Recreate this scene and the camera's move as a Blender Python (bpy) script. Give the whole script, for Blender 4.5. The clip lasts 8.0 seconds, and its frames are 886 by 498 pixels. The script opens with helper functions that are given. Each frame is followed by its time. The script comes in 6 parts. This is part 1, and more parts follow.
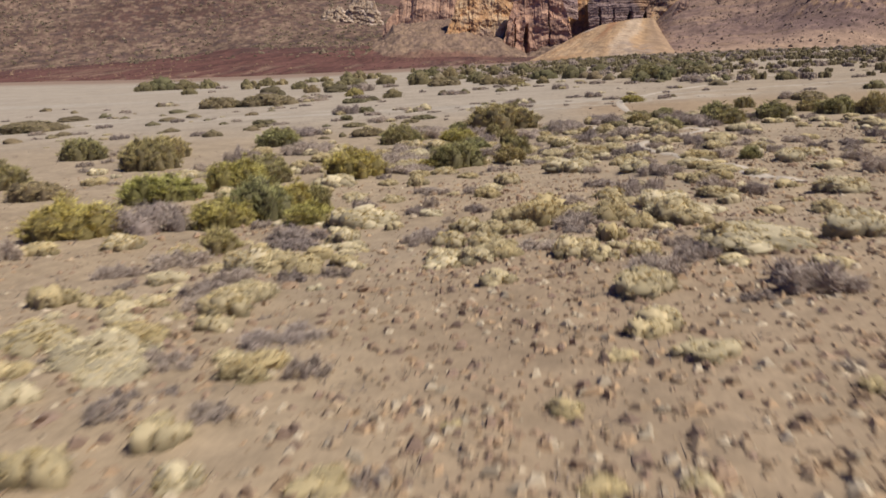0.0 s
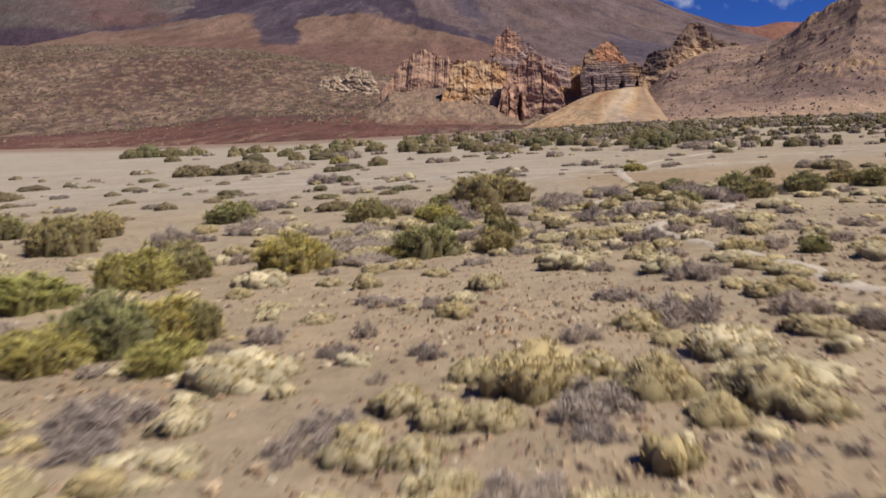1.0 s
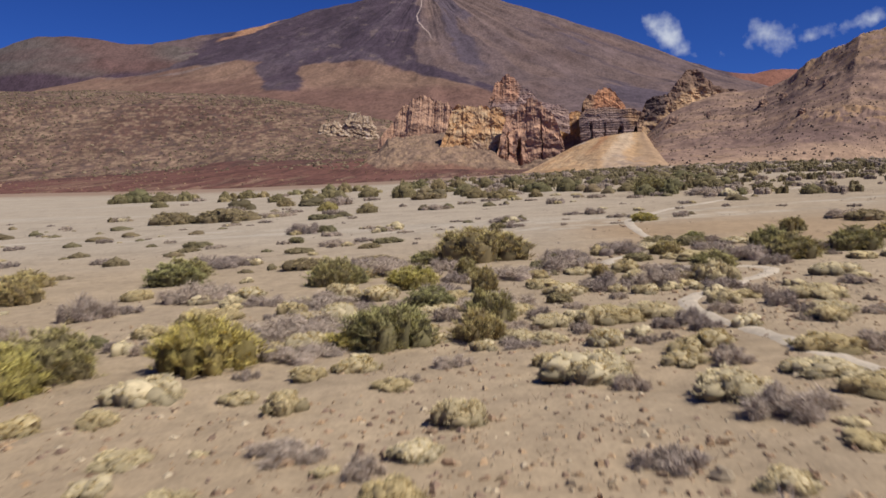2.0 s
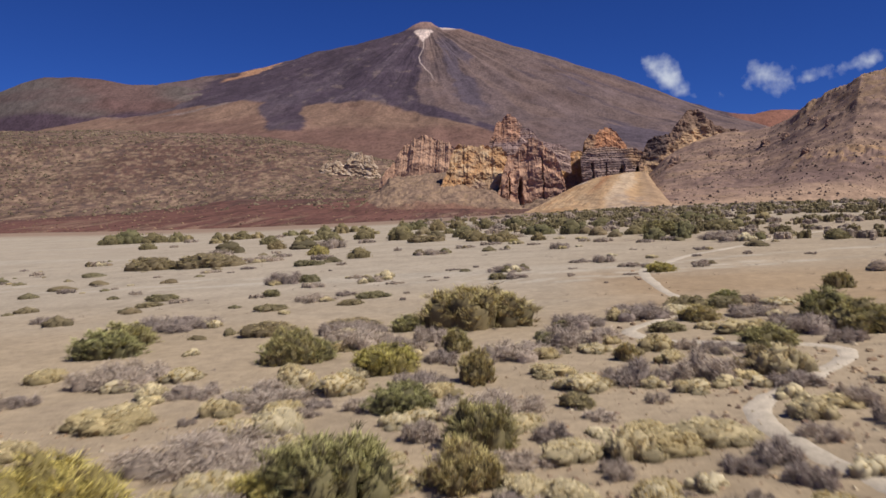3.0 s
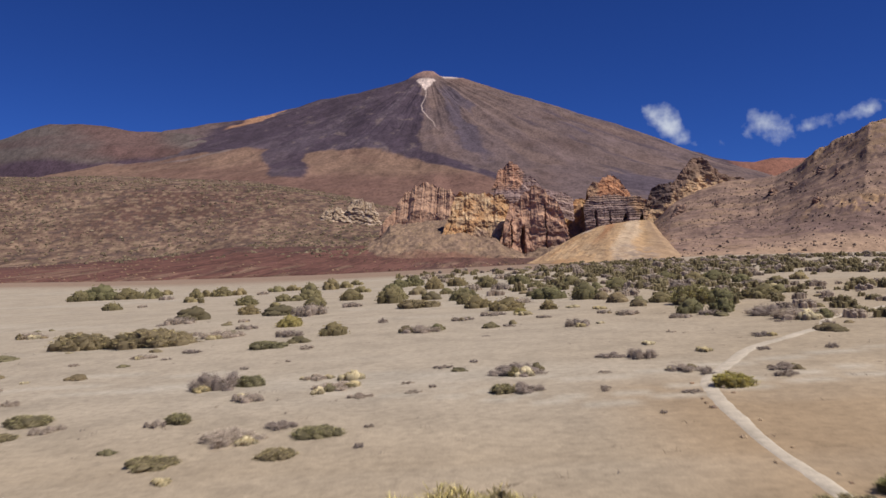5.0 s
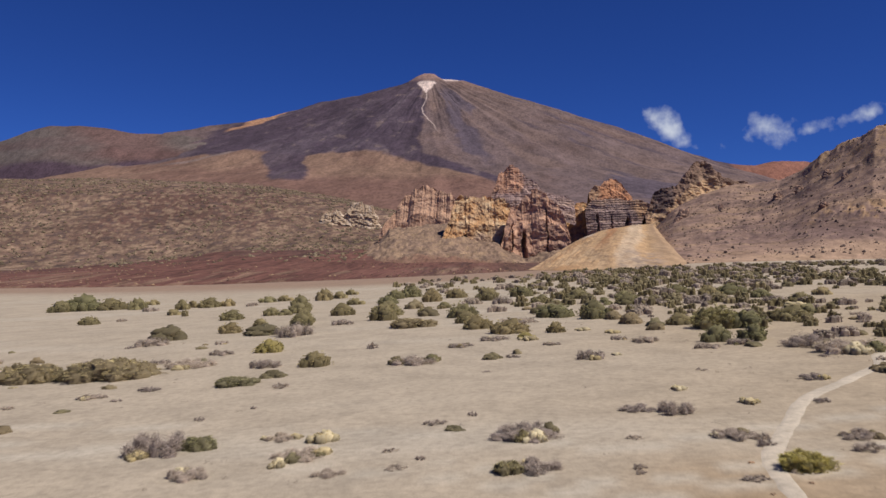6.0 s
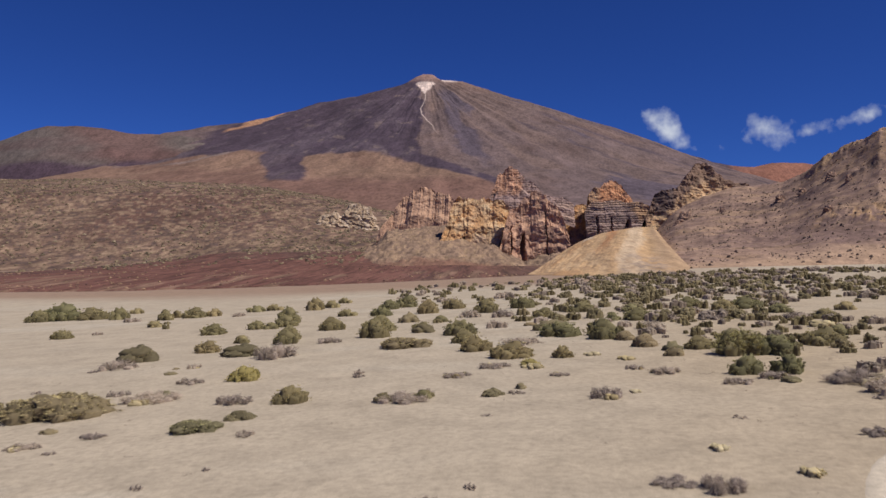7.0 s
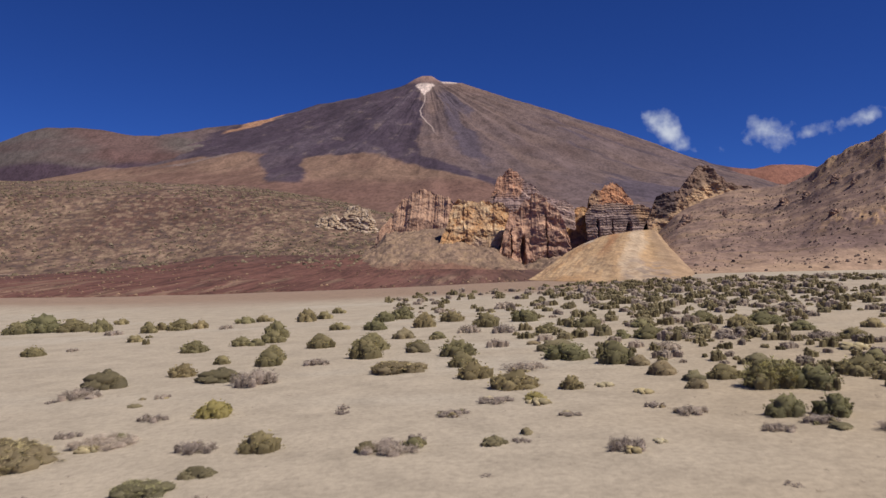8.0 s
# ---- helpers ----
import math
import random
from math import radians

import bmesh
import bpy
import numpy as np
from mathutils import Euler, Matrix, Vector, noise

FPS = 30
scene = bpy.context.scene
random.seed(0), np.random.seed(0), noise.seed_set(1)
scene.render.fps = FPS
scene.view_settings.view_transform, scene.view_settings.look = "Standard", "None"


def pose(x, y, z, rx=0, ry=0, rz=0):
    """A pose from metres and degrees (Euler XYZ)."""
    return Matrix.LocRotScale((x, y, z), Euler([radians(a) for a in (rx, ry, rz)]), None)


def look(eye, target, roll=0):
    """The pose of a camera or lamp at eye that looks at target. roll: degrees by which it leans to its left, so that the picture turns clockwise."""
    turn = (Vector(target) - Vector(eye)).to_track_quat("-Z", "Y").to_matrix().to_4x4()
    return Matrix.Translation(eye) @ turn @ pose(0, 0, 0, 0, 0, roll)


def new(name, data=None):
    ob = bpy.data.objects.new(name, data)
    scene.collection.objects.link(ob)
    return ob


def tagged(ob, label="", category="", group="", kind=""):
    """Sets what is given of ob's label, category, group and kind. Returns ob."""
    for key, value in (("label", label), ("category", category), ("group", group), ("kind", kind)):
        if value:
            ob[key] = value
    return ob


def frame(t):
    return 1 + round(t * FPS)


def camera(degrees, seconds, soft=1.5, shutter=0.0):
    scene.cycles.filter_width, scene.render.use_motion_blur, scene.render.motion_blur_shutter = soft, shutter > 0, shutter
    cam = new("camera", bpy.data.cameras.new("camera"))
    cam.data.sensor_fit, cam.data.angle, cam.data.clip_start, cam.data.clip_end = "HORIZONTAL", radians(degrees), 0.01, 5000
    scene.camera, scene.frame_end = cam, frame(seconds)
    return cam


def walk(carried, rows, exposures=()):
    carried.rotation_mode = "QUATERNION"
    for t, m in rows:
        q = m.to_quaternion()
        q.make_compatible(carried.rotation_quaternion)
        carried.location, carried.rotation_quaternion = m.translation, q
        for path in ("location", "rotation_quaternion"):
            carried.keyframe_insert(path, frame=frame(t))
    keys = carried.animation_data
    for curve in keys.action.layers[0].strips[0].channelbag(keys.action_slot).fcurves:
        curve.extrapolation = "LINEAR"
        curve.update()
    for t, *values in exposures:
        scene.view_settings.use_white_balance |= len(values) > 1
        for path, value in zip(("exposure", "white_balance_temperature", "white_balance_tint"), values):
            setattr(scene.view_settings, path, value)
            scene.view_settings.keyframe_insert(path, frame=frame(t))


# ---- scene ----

# ---- the camera and its way: a low drone flight over a knoll and out over a plain ----
cam = camera(60.0, 8.0, soft=1.5, shutter=0.5)
PATH = [
    (0.0, look((1.175, 0.619, 5.023), (0.140, 19.969, 0.078), -0.2)),
    (0.5, look((1.458, 3.604, 4.931), (0.450, 23.144, 0.748), -0.2)),
    (1.0, look((1.749, 7.453, 4.801), (0.811, 27.163, 1.514), -0.2)),
    (1.5, look((2.007, 10.614, 4.785), (1.076, 30.414, 2.089), -0.2)),
    (3.0, look((2.506, 19.448, 5.176), (1.518, 39.388, 4.029), -0.1)),
    (3.5, look((2.562, 22.616, 5.515), (1.544, 42.576, 4.737), -0.2)),
    (4.0, look((2.604, 26.714, 5.985), (1.584, 46.684, 5.597), -0.1)),
    (4.5, look((2.668, 30.102, 6.387), (1.641, 50.082, 6.299), 0.0)),
    (6.0, look((2.639, 41.803, 8.446), (1.590, 61.783, 8.568), 0.2)),
    (6.5, look((2.527, 45.253, 9.030), (1.497, 65.223, 9.173), 0.3)),
    (7.0, look((2.564, 49.372, 9.861), (1.554, 69.352, 10.005), 0.3)),
    (7.5, look((2.596, 52.638, 10.482), (1.595, 72.608, 10.647), 0.3)),
    (8.0, look((2.572, 56.678, 11.305), (1.570, 76.648, 11.490), 0.3)),
]
walk(cam, PATH)

# ---- daylight: high clear mountain sky, sun from the right and behind ----
SUN_ELEVATION, SUN_AZIMUTH = 57.0, 113.0      # azimuth in degrees, clockwise from straight ahead (+y)
world = bpy.data.worlds.new("clear_sky")
scene.world = world
world.use_nodes = True
wn, wl = world.node_tree.nodes, world.node_tree.links
sky = wn.new("ShaderNodeTexSky")
sky.sky_type, sky.sun_disc = "NISHITA", False
sky.sun_elevation, sky.sun_rotation = radians(SUN_ELEVATION), radians(SUN_AZIMUTH)
sky.altitude, sky.air_density, sky.dust_density, sky.ozone_density = 2200, 0.8, 0.1, 6.0
deep = wn.new("ShaderNodeMix")
deep.data_type, deep.blend_type = "RGBA", "MULTIPLY"
deep.inputs[0].default_value, deep.inputs[7].default_value = 1.0, (0.172, 0.308, 0.69, 1)   # clear, dry air seen through a polariser
wl.new(sky.outputs[0], deep.inputs[6])
wl.new(deep.outputs[2], wn["Background"].inputs[0])
wn["Background"].inputs[1].default_value = 0.1

sun = new("sun", bpy.data.lights.new("sun", "SUN"))
sun.data.energy, sun.data.angle, sun.data.color = 4.35, radians(0.53), (1.0, 0.95, 0.87)
sa, se = radians(SUN_AZIMUTH), radians(SUN_ELEVATION)
sun_way = Vector((math.sin(sa) * math.cos(se), math.cos(sa) * math.cos(se), math.sin(se)))
sun.matrix_world = look(sun_way * 50, (0, 0, 0))


# ---- numpy noise ----
def lattice(ix, iy, seed):
    h = (ix.astype(np.int64) * 374761393 + iy.astype(np.int64) * 668265263 + seed * 1442695041) & 0xFFFFFFFF
    h = ((h ^ (h >> 13)) * 1274126177) & 0xFFFFFFFF
    h = ((h ^ (h >> 16)) * 2246822519) & 0xFFFFFFFF
    return ((h ^ (h >> 15)) & 0xFFFFFF) / float(0xFFFFFF)


def vnoise(x, y, seed=0):
    """Smooth noise from -1 to 1."""
    x, y = np.broadcast_arrays(np.asarray(x, float), np.asarray(y, float))
    ix, iy = np.floor(x), np.floor(y)
    fx, fy = x - ix, y - iy
    fx, fy = fx * fx * (3 - 2 * fx), fy * fy * (3 - 2 * fy)
    a, b = lattice(ix, iy, seed), lattice(ix + 1, iy, seed)
    c, d = lattice(ix, iy + 1, seed), lattice(ix + 1, iy + 1, seed)
    return 2 * ((a * (1 - fx) + b * fx) * (1 - fy) + (c * (1 - fx) + d * fx) * fy) - 1


def fbm(x, y, octaves=4, seed=0, gain=0.5):
    total, amp, norm = 0, 1.0, 0
    x, y = np.asarray(x, float), np.asarray(y, float)
    for i in range(octaves):
        total = total + amp * vnoise(x, y, seed + 17 * i)
        norm += amp
        amp *= gain
        x, y = x * 2.03 + 11.7, y * 2.03 - 5.3
    return total / norm


def ridged(x, y, octaves=4, seed=0):
    total, amp, norm = 0, 1.0, 0
    x, y = np.asarray(x, float), np.asarray(y, float)
    for i in range(octaves):
        total = total + amp * (1 - np.abs(vnoise(x, y, seed + 31 * i)) * 2)
        norm += amp
        amp *= 0.5
        x, y = x * 2.1 + 3.7, y * 2.1 + 9.1
    return total / norm


def smooth(a, b, x):
    k = np.clip((np.asarray(x, float) - a) / (b - a), 0, 1)
    return k * k * (3 - 2 * k)


def mix(a, b, k):
    return np.asarray(a) * (1 - k[..., None]) + np.asarray(b) * k[..., None]


# ---- materials ----
def nodes_of(name):
    mat = bpy.data.materials.new(name)
    mat.use_nodes = True
    n, l = mat.node_tree.nodes, mat.node_tree.links
    return mat, n, l, n["Principled BSDF"]


def noise_node(n, l, coord, scale, detail=4, rough=0.6):
    node = n.new("ShaderNodeTexNoise")
    node.inputs["Scale"].default_value, node.inputs["Detail"].default_value = scale, detail
    node.inputs["Roughness"].default_value = rough
    l.new(coord, node.inputs["Vector"])
    return node


def ramp_node(n, l, fac, stops):
    node = n.new("ShaderNodeValToRGB")
    while len(node.color_ramp.elements) < len(stops):
        node.color_ramp.elements.new(0.5)
    for e, (p, c) in zip(node.color_ramp.elements, stops):
        e.position, e.color = p, (*c, 1)
    l.new(fac, node.inputs[0])
    return node


def mix_node(n, l, kind, fac, a, b):
    node = n.new("ShaderNodeMix")
    node.data_type, node.blend_type = "RGBA", kind
    for value, socket in ((fac, node.inputs[0]), (a, node.inputs[6]), (b, node.inputs[7])):
        if isinstance(value, (int, float)):
            socket.default_value = value
        elif isinstance(value, tuple):
            socket.default_value = (*value, 1)
        else:
            l.new(value, socket)
    return node.outputs[2]


def bump_node(n, l, bsdf, height, strength, distance):
    node = n.new("ShaderNodeBump")
    node.inputs["Strength"].default_value, node.inputs["Distance"].default_value = strength, distance
    l.new(height, node.inputs["Height"])
    l.new(node.outputs[0], bsdf.inputs["Normal"])


def terrain_material(name, scales, contrast=0.35, rough=0.95, bump=0.5, distance=0.05, overall_tint=(1.0, 1.0, 1.0), stretch=(1, 1, 1)):
    """Colour zones from the mesh's own 'tone' layer, broken up by noise at two or three real sizes (per metre)."""
    mat, n, l, bsdf = nodes_of(name)
    place = n.new("ShaderNodeMapping")
    place.inputs["Scale"].default_value = stretch
    l.new(n.new("ShaderNodeTexCoord").outputs["Object"], place.inputs["Vector"])
    coord = place.outputs[0]
    tone = n.new("ShaderNodeAttribute")
    tone.attribute_name = "tone"
    colour = tone.outputs["Color"]
    first = None
    for i, s in enumerate(scales):
        tex = noise_node(n, l, coord, s, 5, 0.65)
        first = first or tex
        k = contrast * (1 if i else 0.8)
        shade = ramp_node(n, l, tex.outputs[0], [(0.3, (1 - k,) * 3), (0.5, (1, 1, 1)), (0.72, (1 + k * 0.8,) * 3)])
        colour = mix_node(n, l, "MULTIPLY", 1.0, colour, shade.outputs[0])
    colour = mix_node(n, l, "MULTIPLY", 1.0, colour, overall_tint)
    l.new(colour, bsdf.inputs["Base Color"])
    bsdf.inputs["Roughness"].default_value = rough
    bsdf.inputs["Specular IOR Level"].default_value = 0.15
    bump_node(n, l, bsdf, first.outputs[0], bump, distance)
    return mat


SAND = terrain_material("sand_and_gravel", (0.25, 2.2, 14.0), 0.19, 0.95, 0.5, 0.06)
# raised blue in the next two tints paints in the haze of distance
MOUNTAIN = terrain_material("volcanic_slope", (0.006, 0.03, 0.12), 0.28, 0.95, 1.0, 6.0, (1.07, 0.97, 1.07), (1, 0.3, 0.9))
SCRUB = terrain_material("scrubby_slope", (0.02, 0.1, 0.4), 0.4, 0.95, 1.0, 2.0, (1.06, 0.97, 1.04), (1, 0.02, 3.6))
TALUS = terrain_material("loose_talus", (0.08, 0.4, 1.2), 0.24, 0.95, 1.0, 1.2, (1.08, 0.98, 0.97), (1, 0.12, 1.2))
HILLSIDE = terrain_material("rubble_hillside", (0.08, 0.4, 1.3), 0.26, 0.93, 0.8, 0.8, (1.40, 1.26, 1.22), (1, 0.3, 1.6))
CRAG = terrain_material("weathered_volcanic_rock", (0.08, 0.35, 1.1), 0.26, 0.92, 0.7, 1.2, (1.34, 1.20, 1.13), (1, 0.3, 1))


# ---- mesh helpers ----
def sheet_mesh(name, verts, nu, nv, material, tones=None, smooth_faces=True, wrap=False):
    """A grid of nu by nv vertices, row after row."""
    i = np.arange(nu * nv).reshape(nv, nu)
    if wrap:
        i = np.concatenate([i, i[:, :1]], axis=1)
    faces = np.stack([i[:-1, :-1], i[:-1, 1:], i[1:, 1:], i[1:, :-1]], -1).reshape(-1, 4)
    return plain_mesh(name, verts, faces, material, tones, smooth_faces)


def plain_mesh(name, verts, faces, material, tones=None, smooth_faces=True):
    me = bpy.data.meshes.new(name)
    verts, faces = np.asarray(verts, np.float32), np.asarray(faces, np.int32)
    count, size = faces.shape
    me.vertices.add(len(verts))
    me.vertices.foreach_set("co", verts.ravel())
    me.loops.add(count * size)
    me.loops.foreach_set("vertex_index", faces.ravel())
    me.polygons.add(count)
    me.polygons.foreach_set("loop_start", np.arange(0, count * size, size, dtype=np.int32))
    me.polygons.foreach_set("use_smooth", np.full(count, smooth_faces))
    me.update(calc_edges=True)
    me.validate()
    if tones is not None:
        layer = me.color_attributes.new("tone", "FLOAT_COLOR", "POINT")
        rgba = np.ones((len(verts), 4), np.float32)
        rgba[:, :3] = tones
        layer.data.foreach_set("color", rgba.ravel())
    me.materials.append(material)
    return me


def setting(name, me, label, category):
    return tagged(new(name, me), label, category, kind="structure")


# ---- the ground: a knoll that falls to a sandy plain ----
def ground_base(x, y):
    """The plain dips a little to the left; a stony knoll lies under the start of the flight."""
    x, y = np.asarray(x, float), np.asarray(y, float)
    tilt = 0.0559 * 160 * np.tanh(x / 160)
    along = [-40, -5, 6, 12, 18, 26, 34, 44, 58, 75]
    knoll = sum(np.interp(y + d, along, [3.2, 3.0, 2.44, 1.78, 1.35, 0.90, 0.61, 0.36, 0.05, 0.0]) for d in (-4, -2, 0, 2, 4)) / 5
    return tilt + knoll + np.clip(x - 2, -8, 8) * np.interp(y, along, [0, 0, 0.008, 0.018, 0.023, 0.023, 0.020, 0.012, 0, 0])


def ground_z(x, y):
    x, y = np.asarray(x, float), np.asarray(y, float)
    near = smooth(130, 40, y) * smooth(90, 30, np.abs(x - 3))
    knoll = smooth(46, 22, y)
    z = ground_base(x, y) + 0.10 * fbm(x / 6, y / 6, 3, 5) * (0.4 + 0.6 * near)
    z = z + near * (0.035 + 0.045 * knoll) * fbm(x / 0.9, y / 0.9, 3, 9)
    return z + near * knoll * 0.03 * fbm(x / 0.33, y / 0.33, 2, 3)


def spread(start, stop, first, growth):
    out, step = [start], first
    sign = 1 if stop > start else -1
    while (stop - out[-1]) * sign > 0:
        out.append(out[-1] + step * sign)
        step *= growth
    return out


def build_ground():
    xs = np.array(spread(-14, -4900, 0.2, 1.055)[::-1] + list(np.arange(-13.8, 16.2, 0.2)) + spread(16.2, 4900, 0.2, 1.055))
    ys = np.array(spread(-3, -900, 0.3, 1.12)[::-1] + list(np.arange(-2.8, 40, 0.2)) + spread(40, 4900, 0.2, 1.03))
    gx, gy = np.meshgrid(xs, ys)
    x, y = gx.ravel(), gy.ravel()
    z = ground_z(x, y)
    sand, pale, ochre, knoll = (0.395, 0.305, 0.205), (0.43, 0.36, 0.275), (0.36, 0.245, 0.14), (0.385, 0.29, 0.185)
    far = smooth(48, 75, y)
    c = mix(np.broadcast_to(sand, (len(x), 3)), pale, far * 0.8)
    # ochre bank on the right, between the shrubs and the plain
    bank = smooth(6, 12, x) * smooth(48, 54, y + 3 * fbm(x / 9, y / 9, 2, 8)) * smooth(78, 66, y + 4 * fbm(x / 12, y / 7, 2, 4))
    c = mix(c, ochre, bank * 0.75)
    c = mix(c, knoll, smooth(40, 16, y + 5 * fbm(x / 5, y / 5, 3, 2)) * smooth(-0.5, 0.5, fbm(x / 7, y / 7, 3, 21) + 0.25))
    c = mix(c, (0.345, 0.25, 0.16), smooth(20, 9, y + 4 * fbm(x / 4, y / 4, 3, 14)) * smooth(-0.8, 1.6, x + 2.5 * fbm(x / 3, y / 3, 3, 15)) * 0.6)
    # drifted pale streaks along the plain
    streak = smooth(0.05, 0.5, fbm(x / 40, y / 7, 4, 33)) * far
    c = mix(c, (0.465, 0.40, 0.315), streak * 0.6)
    c = mix(c, (0.385, 0.295, 0.195), smooth(3, 30, x + 8 * fbm(x / 20, y / 14, 3, 44)) * smooth(50, 72, y) * smooth(210, 130, y) * 0.6)
    # an old wheel track, paler than the sand beside it
    track = np.interp(x, [-60, -25, -12, 0, 8, 16, 40, 80], [84, 77, 75, 71, 67, 70, 78, 84])
    for shift, half in ((0.0, 0.55), (1.9, 0.5), (6.5, 0.8)):
        worn = smooth(half, half * 0.4, np.abs(y - track - shift - 0.5 * fbm(x / 6, y * 0 + shift, 2, 55))) * smooth(-0.45, 0.1, fbm(x / 9, y / 5, 2, 56))
        c = mix(c, (0.50, 0.435, 0.345), worn * 0.7)
    c = mix(c, (0.30, 0.205, 0.145), smooth(235, 300, y + 0.25 * x + 40 * fbm(x / 90, y / 60, 3, 6)) * 0.95 * smooth(120, 20, x))
    me = sheet_mesh("ground", np.stack([x, y, z], 1), len(xs), len(ys), SAND, c)
    setting("ground", me, "dry sandy plain with gravel and a stony knoll", "ground")


# ---- the volcano: a tall cone, dark lava to one side, brown scree to the other ----
PEAK = Vector((-302, 4300, 1014))


def volcano_height(theta, r):
    right = np.interp(r, [0, 30, 57, 88, 198, 323, 511, 759, 1006, 1221, 1480, 2000, 2600, 3400], [1006, 1008, 986, 966, 966, 927, 858, 778, 694, 606, 491, 300, 130, -30])
    left = np.interp(r, [0, 25, 69, 132, 180, 370, 592, 880, 1397, 2000, 2600, 3400], [1006, 1012, 993, 949, 924, 887, 847, 753, 660, 420, 200, -30])
    front = np.interp(r, [0, 20, 60, 130, 400, 1000, 1600, 2300, 3000, 3400], [1006, 1008, 988, 950, 826, 555, 330, 165, 50, -30])
    c, s = np.cos(theta), np.sin(theta)
    wr, wl_ = np.maximum(c, 0) ** 3, np.maximum(-c, 0) ** 4
    wf = 1 - wr - wl_
    z = right * wr + left * wl_ + front * wf
    body = smooth(90, 500, r) * smooth(3300, 2400, r)
    gully = ridged(theta * 9, r / 2600, 4, 40)
    z = z - body * (26 * (1 - gully) * 0.5 + 13 * fbm(theta * 15, r / 300, 5, 44))
    return z + 7 * fbm(theta * 5, r / 90, 4, 47) * smooth(20, 200, r)


def build_volcano():
    nt, nr = 620, 260
    s = np.linspace(0, 2 * math.pi, nt, endpoint=False)
    theta = s - math.pi / 2 - 0.72 * np.sin(s)      # finer on the side that faces the plain
    radius = 3400 * np.linspace(0, 1, nr) ** 1.4 + 0.5
    gt, gr = np.meshgrid(theta, radius)
    t, r = gt.ravel(), gr.ravel()
    # noise runs on along the angle; its seam lies behind the peak
    seam = np.where(t > math.pi / 2, t - 2 * math.pi, t)
    z = volcano_height(seam, r)
    x, y = PEAK.x + r * np.cos(t), PEAK.y + r * np.sin(t)
    dx = x - PEAK.x
    n1, n2, n3 = fbm(x / 170, z / 90, 5, 50), fbm(x / 700, z / 300, 3, 51), fbm(x / 45, z / 28, 4, 53)
    flow = fbm(seam * 11 + 0.35 * n1, r / 520, 5, 52)
    front_side = smooth(0.15, 0.0, np.sin(t))
    scree = np.broadcast_to((0.131, 0.101, 0.088), (len(x), 3))
    c = mix(scree, (0.118, 0.086, 0.070), smooth(-0.1, 0.5, n1))
    c = mix(c, (0.147, 0.112, 0.092), smooth(0.05, 0.4, n2))
    # clinker streaks down the right face
    streaks = smooth(0.16, 0.46, flow + 0.15 * n3) * smooth(150, 420, r)
    c = mix(c, (0.086, 0.074, 0.086), streaks * 0.85)
    for at, half, start in ((-0.98, 0.018, 700), (-0.72, 0.022, 500), (-0.50, 0.016, 800), (-0.33, 0.014, 600), (-0.16, 0.02, 500)):
        line = smooth(half, half * 0.3, np.abs(seam - at + 0.035 * n1 + 0.012 * n3)) * smooth(start, start + 250, r) * smooth(-0.35, 0.15, n1)
        c = mix(c, (0.078, 0.064, 0.068), line * 0.85)
    c = mix(c, (0.158, 0.117, 0.090), smooth(0.18, 0.5, -flow) * 0.7)
    # ochre-brown apron round the foot, with dark runnels
    low = np.interp(dx, [-1100, -921, -809, -682, -563, -345, -252, -106, 13, 121, 212, 336, 420], [352, 390, 411, 428, 412, 380, 397, 393, 355, 309, 275, 225, 190]) + 20 * n1 + 12 * n3
    apron = smooth(10, -10, z - low) * smooth(470, 330, dx + 60 * n2)
    brown = mix(np.broadcast_to((0.200, 0.136, 0.088), (len(x), 3)), (0.162, 0.104, 0.071), smooth(-0.05, 0.4, n1 + 0.4 * flow))
    brown = mix(brown, (0.155, 0.094, 0.068), smooth(270, 215, z + 25 * n1) * 0.8)
    c = mix(c, brown, apron)
    # dark lava mantle on the left face; one tongue runs on down, another band trails off to the right
    edge = np.interp(z, [300, 380, 500, 666, 723, 800, 900, 1000], [70, 78, 40, 34, 42, 0, -20, -40])
    face = smooth(10, -10, dx - edge + 22 * n1 + 14 * n3) * smooth(-1010, -900, dx + 60 * n1 + 0.25 * (z - 400))
    upper = np.interp(dx, [20, 80, 169, 260, 337, 400], [440, 380, 340, 300, 255, 215]) + 12 * n1
    trail = smooth(8, -4, z - upper) * smooth(10, 60, dx) * smooth(440, 330, dx)
    mantle = np.maximum(face, trail) * smooth(-8, 8, z - low)
    centre = np.interp(z, [225, 280, 340, 400], [-285, -345, -425, -455]) + 30 * n1
    tongue = smooth(10, -12, np.abs(dx - centre) - np.interp(z, [225, 260, 400], [45, 70, 95]) + 14 * n3) * smooth(224, 238, z + 14 * n1) * smooth(450, 420, z)
    dark = np.clip(mantle + tongue, 0, 1)
    lava = mix(np.broadcast_to((0.058, 0.045, 0.056), (len(x), 3)), (0.084, 0.068, 0.076), smooth(0.0, 0.4, flow + 0.5 * n3))
    c = mix(c, lava, dark * 0.96)
    c = mix(c, (0.15, 0.12, 0.10), smooth(0.36, 0.5, n3) * dark * 0.6)
    # pale old lava run at the left end of the mantle
    run = smooth(10, 4, np.abs(z - np.interp(dx, [-1150, -880, -760, -690], [330, 372, 404, 418]) + 16 * n1)) * smooth(-1000, -900, dx) * smooth(-660, -740, dx)
    c = mix(c, (0.19, 0.155, 0.125), run * 0.8)
    # orange shoulder against the sky
    brim = np.interp(dx, [-960, -941, -842, -730, -715], [578, 580, 614, 664, 680])
